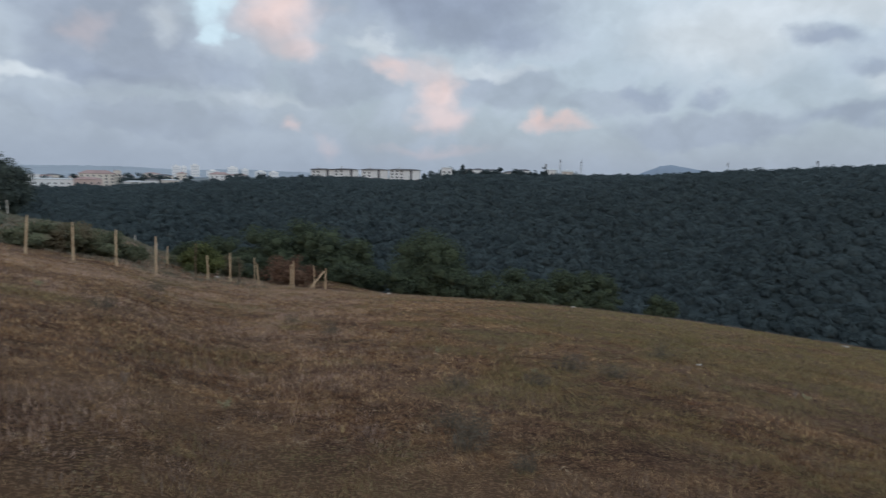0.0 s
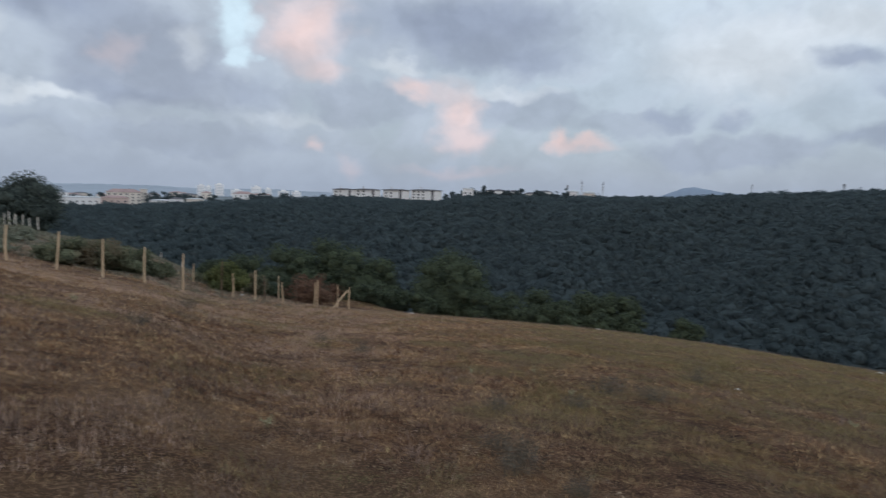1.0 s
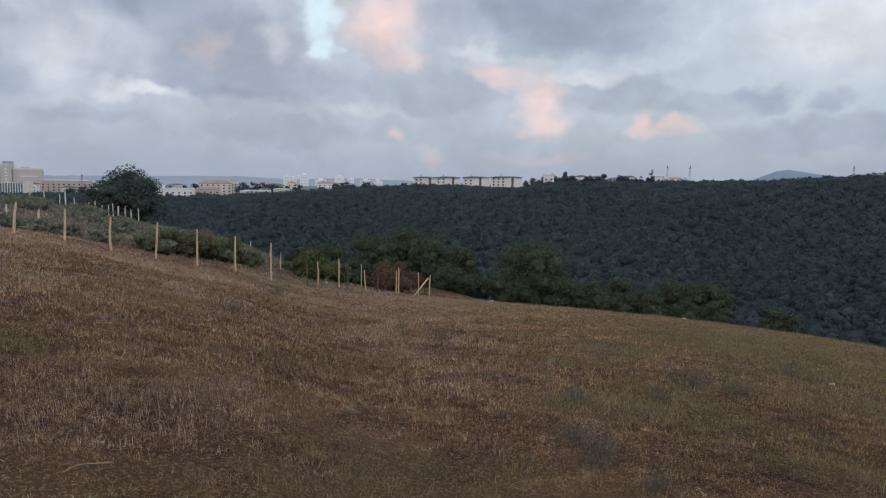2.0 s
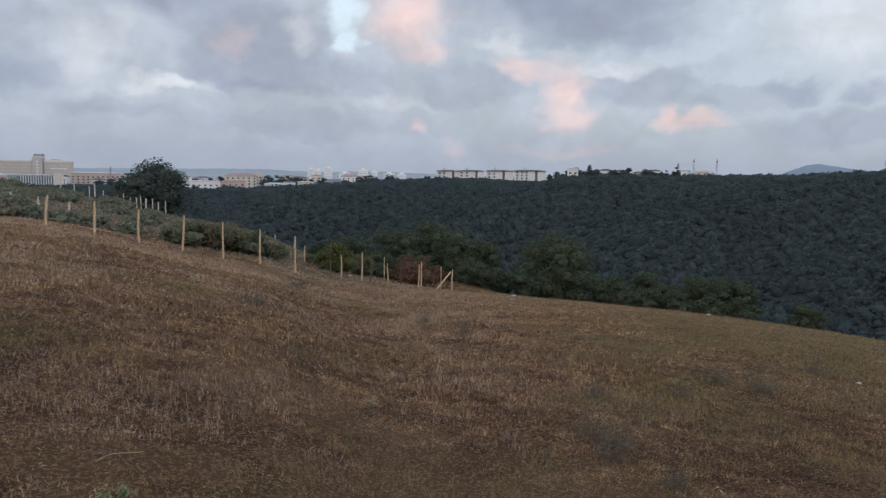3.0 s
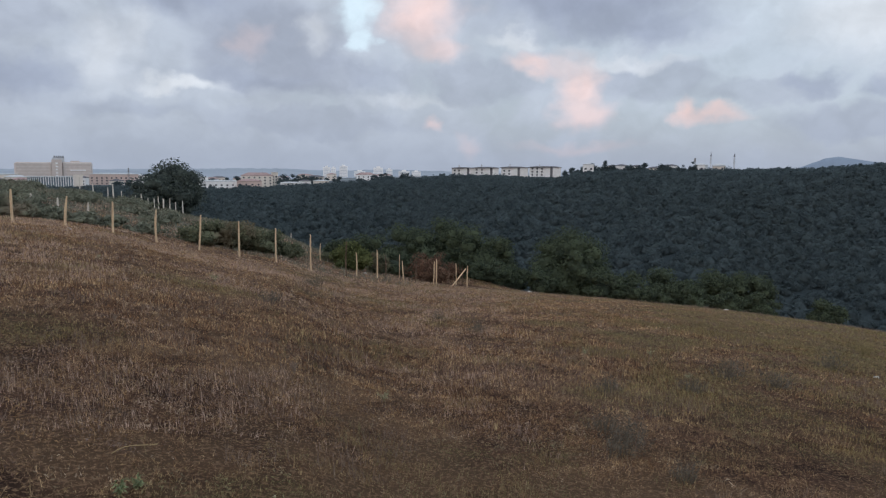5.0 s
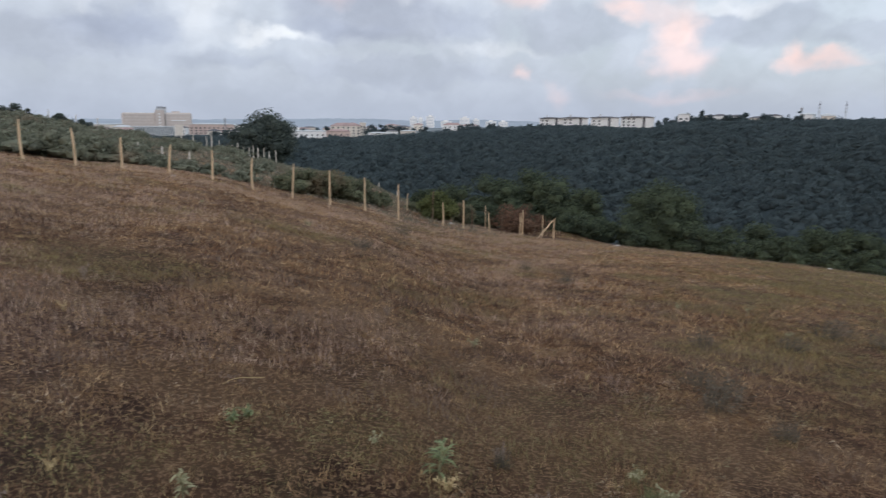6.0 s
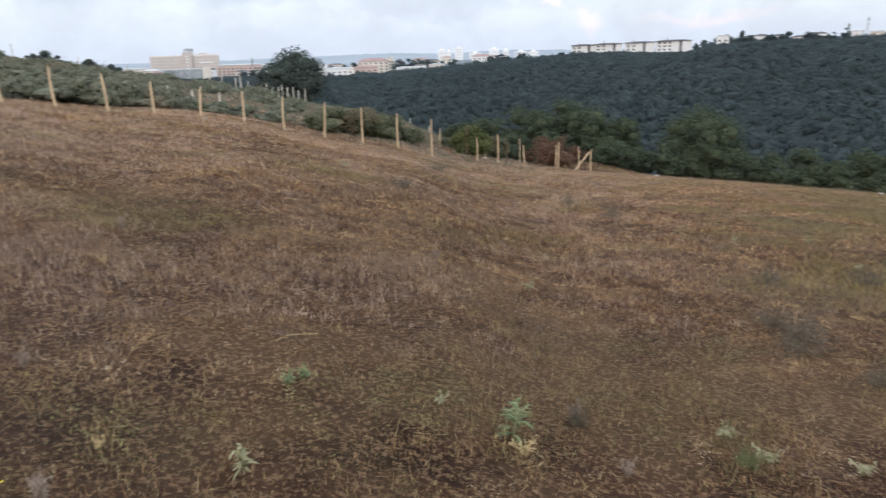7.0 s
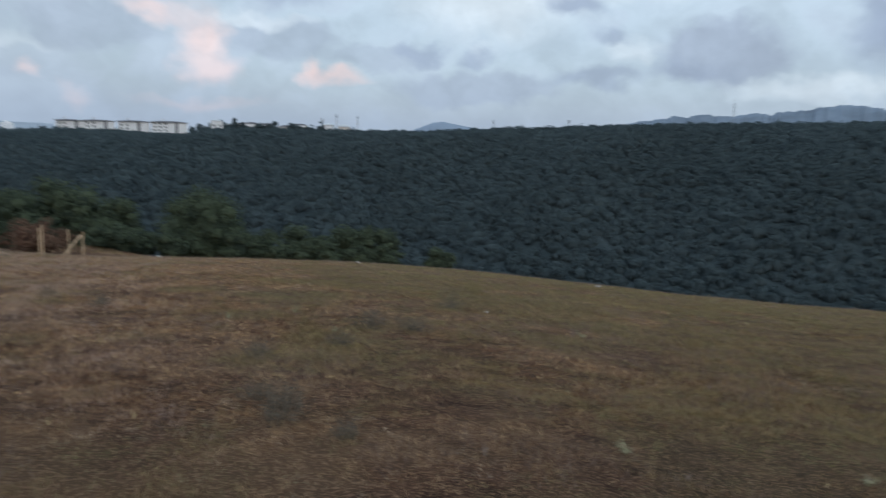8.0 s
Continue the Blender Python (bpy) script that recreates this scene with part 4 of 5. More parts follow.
def hospital():
    ob = thing("hospital", spot(40.35, 900), "long beige multi-storey building with a central stair tower", "building", turn=facing(40.35))
    high = 25.0
    part("wing", boxed(-40, -3, 0, 18, 0, high, bevel=1.5), M_BEIGE, ob)
    part("wing", boxed(6, 37, 0, 18, 0, high + 0.4, bevel=1.5), M_BEIGE, ob)
    part("stair_tower", boxed(-4, 6.2, -2.5, 19, 0, high + 3.0), M_BEIGE, ob)
    plant_room = part("roof_house", boxed(-3, 9, 3, 15, high, high + 5.0), M_GREY, ob, "grey plant room on the roof")
    for i in range(5):
        part("sign_bar", boxed(-1.5 + i * 2.1, 0.1 + i * 2.1, 4.0, 4.3, high + 5.2, high + 7.4), M_STEEL, plant_room, "grey bar of an unreadable roof sign")
    part("sign_rail", boxed(-2, 9, 4.3, 4.6, high + 4.9, high + 5.3), M_STEEL, plant_room)
    part("roof_house", boxed(15, 24, 4, 14, high, high + 1.8), M_BEIGE, ob, "low beige roof structure")
    mesh = window_mesh(2.2, 1.7, M_WHITE)
    for s in range(7):
        pane = new("window", mesh)
        pane.location, pane.parent = (1.0, -2.5, 2.0 + 3.5 * s), ob
    for s in range(7):
        for x0, x1 in ((-38, -6), (9, 35)):
            part("window_band", boxed(x0, x1, -0.08, 0.02, 2.4 + 3.4 * s, 3.6 + 3.4 * s), M_BEIGEBAND, ob)
    part("sign", boxed(14, 30, -0.5, 0, high - 9.6, high - 8.2), M_WHITE, ob, "pale blank sign band")


def annex():
    ob = thing("office_building", spot(40.55, 790), "blue-grey glazed building with white columns", "building", turn=facing(40.55))
    part("wall", boxed(-22, 22, 0, 16, 0, 10.0), M_BLUEGLASS, ob)
    part("roof", boxed(-22.6, 22.6, -1.6, 16.5, 10.0, 10.9), M_GREY, ob, "flat grey roof slab")
    for i in range(15):
        x = -11 + i * 2.15
        part("column", boxed(x, x + 0.75, -1.5, -0.4, 0, 10.0), M_WHITE, ob)
    for i in range(6):
        part("column", boxed(-21.5 + i * 1.7, -21.0 + i * 1.7, -1.5, -0.6, 0, 10.0), M_WHITE, ob)
    part("wing", boxed(17.5, 26, -3, 0, 0, 12.5), M_CREAM, ob)


hospital()
annex()


def low_house(az, d, width, depth, high, wall, roof, label, rise=2.0, name="house", group="houses of the town", turn=0.0):
    ob = thing(name, spot(az, d, -0.5), label, "building", group, facing(az) + turn)
    part("wall", boxed(-width / 2, width / 2, 0, depth, 0, high + 0.5), wall, ob)
    part("roof", hip_roof(-width / 2, width / 2, 0, depth, high + 0.5, rise, 0.5), roof, ob)
    cols = max(2, int(width / 5))
    rows = max(1, int(high / 3.2))
    window_set(ob, WIN, [((i + 0.5) * width / cols - width / 2, 0.0, 1.4 + 3.1 * s) for i in range(cols) for s in range(rows)])
    return ob


low_house(29.2, 745, 44, 14, 8.5, M_WHITE, M_GREY, "long white hall with a flat grey roof", 1.2, "hall")
low_house(30.4, 772, 12, 12, 12.5, M_WHITE, M_GREY, "white block beside the long hall", 1.0, "hall")
low_house(26.3, 775, 33, 14, 13.0, M_CREAM, M_ROOFRED, "long cream school with a dull red roof", 3.4, "school")
low_house(26.9, 735, 24, 12, 8.0, M_PINKWALL, M_ROOFRED, "lower pinkish wing of the school with a red roof", 2.4, "school")
low_house(24.95, 780, 7, 12, 15.5, M_CREAM, M_GREY, "narrow cream stair tower of the school", 0.8, "school")
low_house(23.7, 705, 20, 10, 4.8, M_WHITE, M_GREY, "low white shed with a grey roof", 1.4, "shed")
low_house(22.6, 715, 12, 9, 5.6, M_WHITE, M_ROOFGREY, "small white house with a grey roof", 1.6)
low_house(21.3, 720, 16, 9, 5.0, M_CREAM, M_GREY, "low cream shed with a grey roof", 1.2, "shed")
low_house(44.6, 900, 60, 16, 11.0, M_CREAM, M_GREY, "long low cream building beside the tall one", 1.2, "hall")
low_house(36.6, 880, 50, 14, 12.0, M_PINKWALL, M_GREY, "long pinkish building behind the oak", 1.4, "hall")
low_house(17.7, 900, 24, 12, 7.5, M_WHITE, M_ROOFRED, "white house row with a dark red roof", 3.0, "terrace")


def tower_block(az, d, width, high):
    ob = thing("tower_block", spot(az, d), "distant concrete tower block, its colour paled for haze", "building", "towers in the distance", facing(az))
    part("wall", boxed(-width / 2, width / 2, 0, width * 0.8, 0, high), M_PALEGREY, ob)
    roof = part("roof", boxed(-width / 2 - 0.3, width / 2 + 0.3, -0.3, width * 0.8 + 0.3, high, high + 0.8), M_PALEGREY, ob)
    part("lift_house", boxed(-width / 5, width / 5, width * 0.2, width * 0.6, high + 0.8, high + 3.5), M_PALEGREY, roof)
    for s in range(int(high / 3.2)):
        part("window_band", boxed(-width * 0.42, width * 0.42, -0.1, 0.02, 1.2 + 3.2 * s, 2.6 + 3.2 * s), M_GREY, ob)


for az, d, width, high in ((20.85, 1500, 15, 21), (19.5, 1500, 17, 23), (16.7, 1500, 20, 19), (15.8, 1520, 14, 15), (20.3, 1800, 12, 22), (14.6, 1560, 24, 11), (13.6, 1560, 20, 10), (18.2, 1700, 26, 13)):
    tower_block(az, d, width, high)

rng_town = random.Random(5)
for i in range(46):
    az = rng_town.uniform(14.5, 47)
    d = rng_town.uniform(760, 1250)
    wall = rng_town.choice((M_WHITE, M_CREAM, M_GREY, M_CREAM))
    roof = rng_town.choice((M_ROOFRED, M_GREY, M_ROOFRED, M_ROOFGREY))
    low_house(az, d, rng_town.uniform(9, 22), rng_town.uniform(9, 13), rng_town.uniform(4, 9), wall, roof,
              "small town house with a " + ("red" if roof is M_ROOFRED else "grey") + " roof", 2.2, turn=rng_town.uniform(-25, 25))
for i in range(16):
    az = rng_town.uniform(-10.5, 1.0)
    low_house(az, rng_town.uniform(680, 740), rng_town.uniform(8, 15), 9, rng_town.uniform(5.5, 8.5), rng_town.choice((M_WHITE, M_CREAM)), rng_town.choice((M_ROOFGREY, M_GREY)),
              "pale house among the trees on the ridge", 1.8, group="houses on the ridge", turn=rng_town.uniform(-20, 20))
low_house(-0.3, 612, 9, 8, 8.5, M_WHITE, M_GREY, "small white house standing in the forest edge", 1.2, group="houses on the ridge")


def town_tree(az, d, width, height, seed):
    top = math.degrees(math.atan((land_z(-d * math.sin(radians(az)), d * math.cos(radians(az))) + height - EYE) / d))
    plant_tree("tree", "dark tree between the houses", "tree", az, d, width, top, M_CANOPY, seed, 20, 420, 0.7, group="trees of the town", trunk_r=0.3, squat=True)


for i, (az, w_, h_) in enumerate(((24.3, 15, 13.5), (23.4, 14, 13), (22.7, 12, 12), (29.8, 12, 11.5), (28.7, 13, 12), (27.9, 12, 13), (25.8, 10, 16), (31.5, 12, 11), (21.9, 9, 10), (20.0, 11, 9))):
    town_tree(az, 800 if az > 25 else 765, w_, h_, 480 + i)
for i in range(44):
    az = rng_town.uniform(14, 46)
    town_tree(az, rng_town.uniform(720, 900), rng_town.uniform(7, 17), rng_town.uniform(5, 9), 400 + i)
for i, (az, w_, h_) in enumerate(((-0.6, 9, 9), (-1.6, 5, 11.5), (-3.4, 10, 7.5), (0.9, 8, 8), (-4.6, 8, 9), (-8.2, 8, 9.5), (1.5, 6, 8), (-6.3, 9, 7.5), (11.6, 10, 5.5))):
    plant_tree("tree", "dark tree rising over the ridge", "tree", az, 640, w_, math.degrees(math.atan((land_z(-640 * math.sin(radians(az)), 640 * math.cos(radians(az))) + h_ + 1 - EYE) / 640)), M_CANOPY, 460 + i, 24, 900, 0.55, group="trees on the ridge", trunk_r=0.3, squat=True)


for i in range(16):
    az = rng_town.uniform(-10.5, 1.2)
    h_ = rng_town.uniform(4.5, 8.0)
    plant_tree("tree", "dark tree rising over the ridge", "tree", az, 635, rng_town.uniform(7, 13), math.degrees(math.atan((land_z(-635 * math.sin(radians(az)), 635 * math.cos(radians(az))) + h_ + 1 - EYE) / 635)), M_CANOPY, 520 + i, 22, 800, 0.5, group="trees on the ridge", trunk_r=0.3, squat=True)


def minaret(az, d, top):
    at = spot(az, d)
    ob = thing("minaret", at, "slender grey minaret with a pointed cap", "tower", "twin minarets", 0)
    high = top - at.z
    part("base", boxed(-2.2, 2.2, -2.2, 2.2, 0, high * 0.25, bevel=0.3), M_GREY, ob)
    bm = bmesh.new()
    rod(bm, (0, 0, high * 0.25), (0, 0, high * 0.80), 1.55, 1.35, 12)
    shaft = part("shaft", bm, M_GREY, ob)
    for f in (0.55, 0.7):
        bm = bmesh.new()
        rod(bm, (0, 0, high * f - 1.2), (0, 0, high * f), 1.4, 2.4, 12)
        rod(bm, (0, 0, high * f), (0, 0, high * f + 1.2), 2.4, 2.4, 12)
        part("balcony", bm, M_GREY, shaft)
    bm = bmesh.new()
    rod(bm, (0, 0, high * 0.80), (0, 0, high * 0.96), 1.6, 0.15, 12)
    rod(bm, (0, 0, high * 0.96), (0, 0, high), 0.15, 0.08, 6)
    part("spire", bm, M_ROOFGREY, ob)


minaret(-9.48, 1480, 39.0)
minaret(-11.14, 1480, 38.2)


def lattice_mast(az, d, top, width, label="grey lattice mast with aerials"):
    at = spot(az, d)
    ob = thing("mast", at, label, "mast", "masts on the skyline")
    high = top - at.z
    bm = bmesh.new()
    for sx, sy in ((-1, -1), (1, -1), (0, 1.2)):
        rod(bm, (sx * width / 2, sy * width / 2, 0), (sx * width / 6, sy * width / 6, high * 0.9), 0.16, 0.12, 5)
    legs = part("legs", bm, M_STEEL, ob)
    n = 9
    for i in range(n):
        z0, z1 = high * 0.9 * i / n, high * 0.9 * (i + 1) / n
        k0, k1 = width / 2 * (1 - 0.667 * i / n), width / 2 * (1 - 0.667 * (i + 1) / n)
        bm = bmesh.new()
        rod(bm, (-k0, -k0, z0), (k1, -k1, z1), 0.09, 0.09, 4)
        rod(bm, (k0, -k0, z0), (0, 1.2 * k1, z1), 0.09, 0.09, 4)
        rod(bm, (0, 1.2 * k0, z0), (-k1, -k1, z1), 0.09, 0.09, 4)
        part("strut", bm, M_STEEL, legs)
    bm = bmesh.new()
    rod(bm, (0, 0, high * 0.85), (0, 0, high), 0.14, 0.08, 6)
    part("aerial", bm, M_STEEL, ob)
    for z in (0.72, 0.8, 0.88):
        bm = bmesh.new()
        box(bm, -width * 0.3, width * 0.3, -0.3, 0.3, high * z, high * z + 1.2)
        part("antenna_panel", bm, M_STEEL, ob)


lattice_mast(35.6, 870, 0.5, 2.4)
lattice_mast(-8.34, 720, 14.0, 3.0)
lattice_mast(-28.1, 720, 21.0, 3.0)
lattice_mast(-22.1, 1250, 33.0, 4.5)
lattice_mast(-40.3, 1500, 93.0, 7.0)


# ---- plants of the meadow ----
def blade_strip(points, width, normal):
    """Two-sided leaf: a strip along points, widest a third of the way up."""
    pts = [Vector(p) for p in points]
    n = len(pts)
    verts, faces = [], []
    for i, p in enumerate(pts):
        along = (pts[min(i + 1, n - 1)] - pts[max(i - 1, 0)]).normalized()
        side = along.cross(Vector(normal)).normalized()
        f = i / (n - 1)
        wd = width * (0.35 + 2.2 * f) * (1 - f) * 0.75 + width * 0.04
        verts += [tuple(p - side * wd), tuple(p + side * wd)]
    for i in range(n - 1):
        faces.append((2 * i, 2 * i + 1, 2 * i + 3, 2 * i + 2))
    return verts, faces


def leafy_plant(name, label, category, x, y, mat, seed, stems, tall, leaf_len, leaf_w, leaves_per, spread=0.5, stem_mat=None, group="", toothed=False, stem_r=0.003):
    """A weed: bent stems, each set about with leaves; the leaves of one stem are one part."""
    rng = random.Random(seed)
    ob = thing(name, (x, y, land_z(x, y) - 0.01), label, category, group)
    for s in range(stems):
        ang = rng.uniform(0, math.tau)
        out = rng.uniform(0.15, 1.0) * spread
        h = tall * rng.uniform(0.65, 1.0)
        tip = Vector((math.cos(ang) * out * h, math.sin(ang) * out * h, h))
        mid = Vector((tip.x * 0.35, tip.y * 0.35, h * 0.55))
        bm = bmesh.new()
        rod(bm, (0, 0, -0.02), mid, stem_r, stem_r * 0.8, 5)
        rod(bm, mid, tip, stem_r * 0.8, stem_r * 0.4, 5)
        stem = part("stem", bm, stem_mat or mat, ob)
        verts, faces = [], []
        for k in range(leaves_per):
            f = rng.uniform(0.25, 1.0)
            p = mid * (f / 0.55) if f < 0.55 else mid.lerp(tip, (f - 0.55) / 0.45)
            a2 = rng.uniform(0, math.tau)
            ln = leaf_len * rng.uniform(0.6, 1.15) * (1.25 - 0.5 * f)
            d = Vector((math.cos(a2), math.sin(a2), rng.uniform(0.1, 0.8))).normalized()
            pts = [p, p + d * ln * 0.33 + Vector((0, 0, 0.01)), p + d * ln * 0.68, p + d * ln + Vector((0, 0, -ln * 0.25))]
            nrm = d.cross(Vector((-math.sin(a2), math.cos(a2), 0)))
            strips = [(pts, leaf_w)]
            if toothed:
                for q in (0.3, 0.5, 0.7):
                    base = p + d * ln * q
                    for sgn in (-1, 1):
                        tooth = (d * 0.5 + Vector((-math.sin(a2), math.cos(a2), 0.15)) * sgn).normalized()
                        strips.append(([base, base + tooth * ln * 0.16, base + tooth * ln * 0.3], leaf_w * 0.35))
            for pp, ww in strips:
                v, fc = blade_strip(pp, ww, nrm)
                faces += [tuple(i + len(verts) for i in q) for q in fc]
                verts += v
        leaf = new("leaves", tri_mesh("leaves", verts, faces, (mat,)))
        leaf.parent = stem
    return ob


leafy_plant("thistle", "fresh green thistle in the dry grass", "plant", -1.22, 2.98, M_THISTLE, 3, 4, 0.22, 0.10, 0.012, 7, 0.75, M_WOOLLY, toothed=True)
leafy_plant("mullein", "pale woolly grey-green mullein seedling", "plant", -1.95, 2.00, M_WOOLLY, 5, 2, 0.12, 0.055, 0.010, 18, 0.2, group="mulleins")
leafy_plant("dry_weed", "withered straw-coloured weed beside the thistle", "plant", -1.13, 2.90, M_STRAW, 8, 8, 0.09, 0.05, 0.005, 6, 1.2)
# weeds scattered over the meadow: each kind is built once and then copied
WEEDS = [
    leafy_plant("weed", "small grey-green weed in the dry grass", "plant", -0.30, 3.60, M_WOOLLY, 21, 6, 0.10, 0.05, 0.007, 10, 0.9, group="weeds in the meadow", stem_r=0.0014),
    leafy_plant("weed", "dry mauve-grey weed with withered heads", "plant", -1.02, 3.46, M_MAUVE, 22, 9, 0.14, 0.03, 0.004, 14, 0.7, group="weeds in the meadow", stem_r=0.0014),
    leafy_plant("weed", "low yellow-green weed in the dry grass", "plant", -2.22, 2.70, M_THISTLE, 23, 6, 0.09, 0.045, 0.006, 9, 0.8, group="weeds in the meadow", stem_r=0.0014),
    leafy_plant("weed", "brittle straw-coloured weed skeleton", "plant", -0.55, 2.70, M_STRAW, 24, 7, 0.11, 0.03, 0.002, 8, 1.1, group="weeds in the meadow", stem_r=0.0014),
]
SPOTS = [(-0.11, 3.43, 0, 1.0), (0.3, 3.5, 0, 0.9), (-2.21, 2.82, 2, 0.9), (-0.7, 3.0, 1, 0.9)]
rng_weed = random.Random(17)
for _ in range(50):
    r_weed = rng_weed.uniform(2.4 ** 0.5, 16 ** 0.5) ** 2
    a_weed = radians(rng_weed.uniform(-54, 60))
    SPOTS.append((-r_weed * math.sin(a_weed), r_weed * math.cos(a_weed), rng_weed.choice((0, 1, 1, 3, 3)), rng_weed.uniform(0.4, 0.8) * (1 + r_weed / 14)))
for x, y, kind, size in SPOTS:
    copy_thing(WEEDS[kind], pose(x, y, land_z(x, y) - 0.01, 0, 0, rng_weed.uniform(0, 360)) @ Matrix.Scale(size, 4))


def stalk_bundle(seed, width, height, mat, count=120):
    """Thin upright stalks that spread a little, each set with short withered bits."""
    rng = np.random.default_rng(seed)
    foot = rng.normal(0, width * 0.13, (count, 2))
    tip = np.concatenate([foot * 1.5 + rng.normal(0, width * 0.09, (count, 2)), (height * rng.uniform(0.4, 1.35, count))[:, None]], 1)
    foot = np.concatenate([foot, np.full((count, 1), 0.0)], 1)
    a = rng.uniform(0, math.pi, count)
    side = np.stack([np.cos(a), np.sin(a), 0 * a], -1) * 0.0016 * max(1.0, width * 2.2)
    stalks = np.stack([foot - side, foot + side, tip], 1).reshape(-1, 3)
    m = count * 7
    pick = rng.integers(0, count, m)
    f = rng.uniform(0.35, 1.0, (m, 1))
    at = foot[pick] * (1 - f) + tip[pick] * f
    d = rng.normal(size=(m, 3))
    d /= np.linalg.norm(d, axis=1)[:, None]
    e = np.cross(d, rng.normal(size=(m, 3)))
    s = width * rng.uniform(0.02, 0.05, (m, 1))
    bits = np.stack([at, at + d * s + e * s * 0.15, at + d * s * 1.1 - e * s * 0.15], 1).reshape(-1, 3)
    verts = np.concatenate([stalks, bits])
    return tri_mesh("tuft", verts, np.arange(len(verts)).reshape(-1, 3), (mat,))


def weed_clump(x, y, width, height, mat, seed, label):
    ob = thing("weed_clump", (x, y, land_z(x, y) - 0.02), label, "plant", "weed clumps in the meadow")
    tuft = new("tuft", stalk_bundle(seed, width, height, mat))
    tuft.parent = ob


CLUMPS = [(0.25, 8.15, 0.5, 0.22), (-5.2, 10.6, 0.6, 0.25), (1.28, 8.84, 0.5, 0.2), (0.22, 5.45, 0.5, 0.22), (0.30, 5.85, 0.5, 0.22), (0.12, 6.2, 0.4, 0.20), (0.66, 4.95, 0.34, 0.16),
          (2.0, 10.3, 0.8, 0.26), (2.6, 10.1, 0.7, 0.22), (4.39, 13.4, 0.7, 0.3), (-1.0, 3.44, 0.15, 0.13), (-3.3, 15.3, 0.5, 0.2), (-7.8, 18.9, 0.9, 0.3), (-2.1, 13.2, 0.6, 0.2)]
for i, (x, y, width, height) in enumerate(CLUMPS):
    weed_clump(x, y, width, height, M_GREYWEED, 700 + i, "grey-mauve clump of dried weed in the grass")
for i, (x, y, width, height) in enumerate([(6.83, 18.7, 0.55, 0.35), (12.29, 15.08, 0.7, 0.4), (6.55, 17.72, 0.6, 0.4), (14.76, 18.2, 0.7, 0.45), (-0.2, 3.35, 0.16, 0.11)]):
    weed_clump(x, y, width, height, M_OLIVE if i < 4 else M_THISTLE, 730 + i, "yellow-green clump of weed in the grass")


def yellow_shrub():
    x, y = -2.80, 1.38
    ob = thing("yellow_shrub", (x, y, land_z(x, y) - 0.02), "low yellow-green flowering shrub in the dry grass", "shrub")
    crown = new("crown", crown_mesh("crown", 77, 0.40, 0.40, 0.28, M_YELLOW, 110, 17000, 0.013, 0.0, False, 0.13))
    crown.parent = ob
    rng = random.Random(4)
    for _ in range(9):
        a, h = rng.uniform(0, math.tau), rng.uniform(0.12, 0.22)
        stem_bm = rod(bmesh.new(), (0, 0, -0.02), (math.cos(a) * 0.1, math.sin(a) * 0.1, h), 0.004, 0.002, 5)
        part("stem", stem_bm, M_STRAW, ob)


yellow_shrub()
for x, y in ((-2.63, 1.37), (-2.56, 1.42), (-2.70, 1.33)):
    leafy_plant("low_weed", "dark green low weed at the foot of the yellow shrub", "plant", x, y, M_THISTLE, int(-x * 100), 7, 0.07, 0.05, 0.009, 9, 1.0, group="weeds at the shrub's foot")


def wildflower(x, y, seed):
    """Thin forked stems with a small yellow flower on each."""
    rng = random.Random(seed)
    ob = thing("wildflower", (x, y, land_z(x, y) - 0.01), "thin-stemmed wildflower with small yellow heads", "flower", "yellow wildflowers")
    for _ in range(2):
        tip = Vector((rng.uniform(-0.07, 0.07), rng.uniform(-0.05, 0.05), rng.uniform(0.07, 0.15)))
        bm = rod(bmesh.new(), (0, 0, 0), tip * 0.5 + Vector((0.004, 0, 0)), 0.0012, 0.0009, 5)
        rod(bm, tip * 0.5 + Vector((0.004, 0, 0)), tip, 0.0012, 0.0008, 5)
        stem = part("stem", bm, M_WOOLLY, ob)
        bm = bmesh.new()
        for k in range(7):
            a = k * math.tau / 7
            d = Vector((math.cos(a), math.sin(a), 0.5))
            s = Vector((-math.sin(a), math.cos(a), 0)) * 0.002
            bm.faces.new([bm.verts.new(tip + v) for v in (Vector((0, 0, 0)), d * 0.004 + s, d * 0.008, d * 0.004 - s)])
        part("flower", bm, M_FLOWER, stem, "small yellow flower")


wildflower(-2.52, 1.46, 1)
wildflower(-2.49, 1.42, 2)


def pale_stone(x, y, size, seed):
    v, f = ico(2)
    v = lump(v, seed, 0.35, 1.2) * np.array([size, size * 0.7, size * 0.5])
    ob = new("stone", tri_mesh("stone", v, f, (M_STONE,), smooth=True))
    ob.location = (x, y, land_z(x, y) + size * 0.15)
    return tagged(ob, "pale stone lying in the dry grass", "stone", "stones in the meadow")


for i, (az, d, size) in enumerate(((-30.8, 40, 0.17), (4.3, 50, 0.20), (-11.0, 50, 0.2), (-9.5, 51, 0.14), (18.0, 46, 0.14), (-21.0, 14, 0.05), (40.0, 26, 0.08))):
    p = spot(az, d)
    pale_stone(p.x, p.y, size, 500 + i)


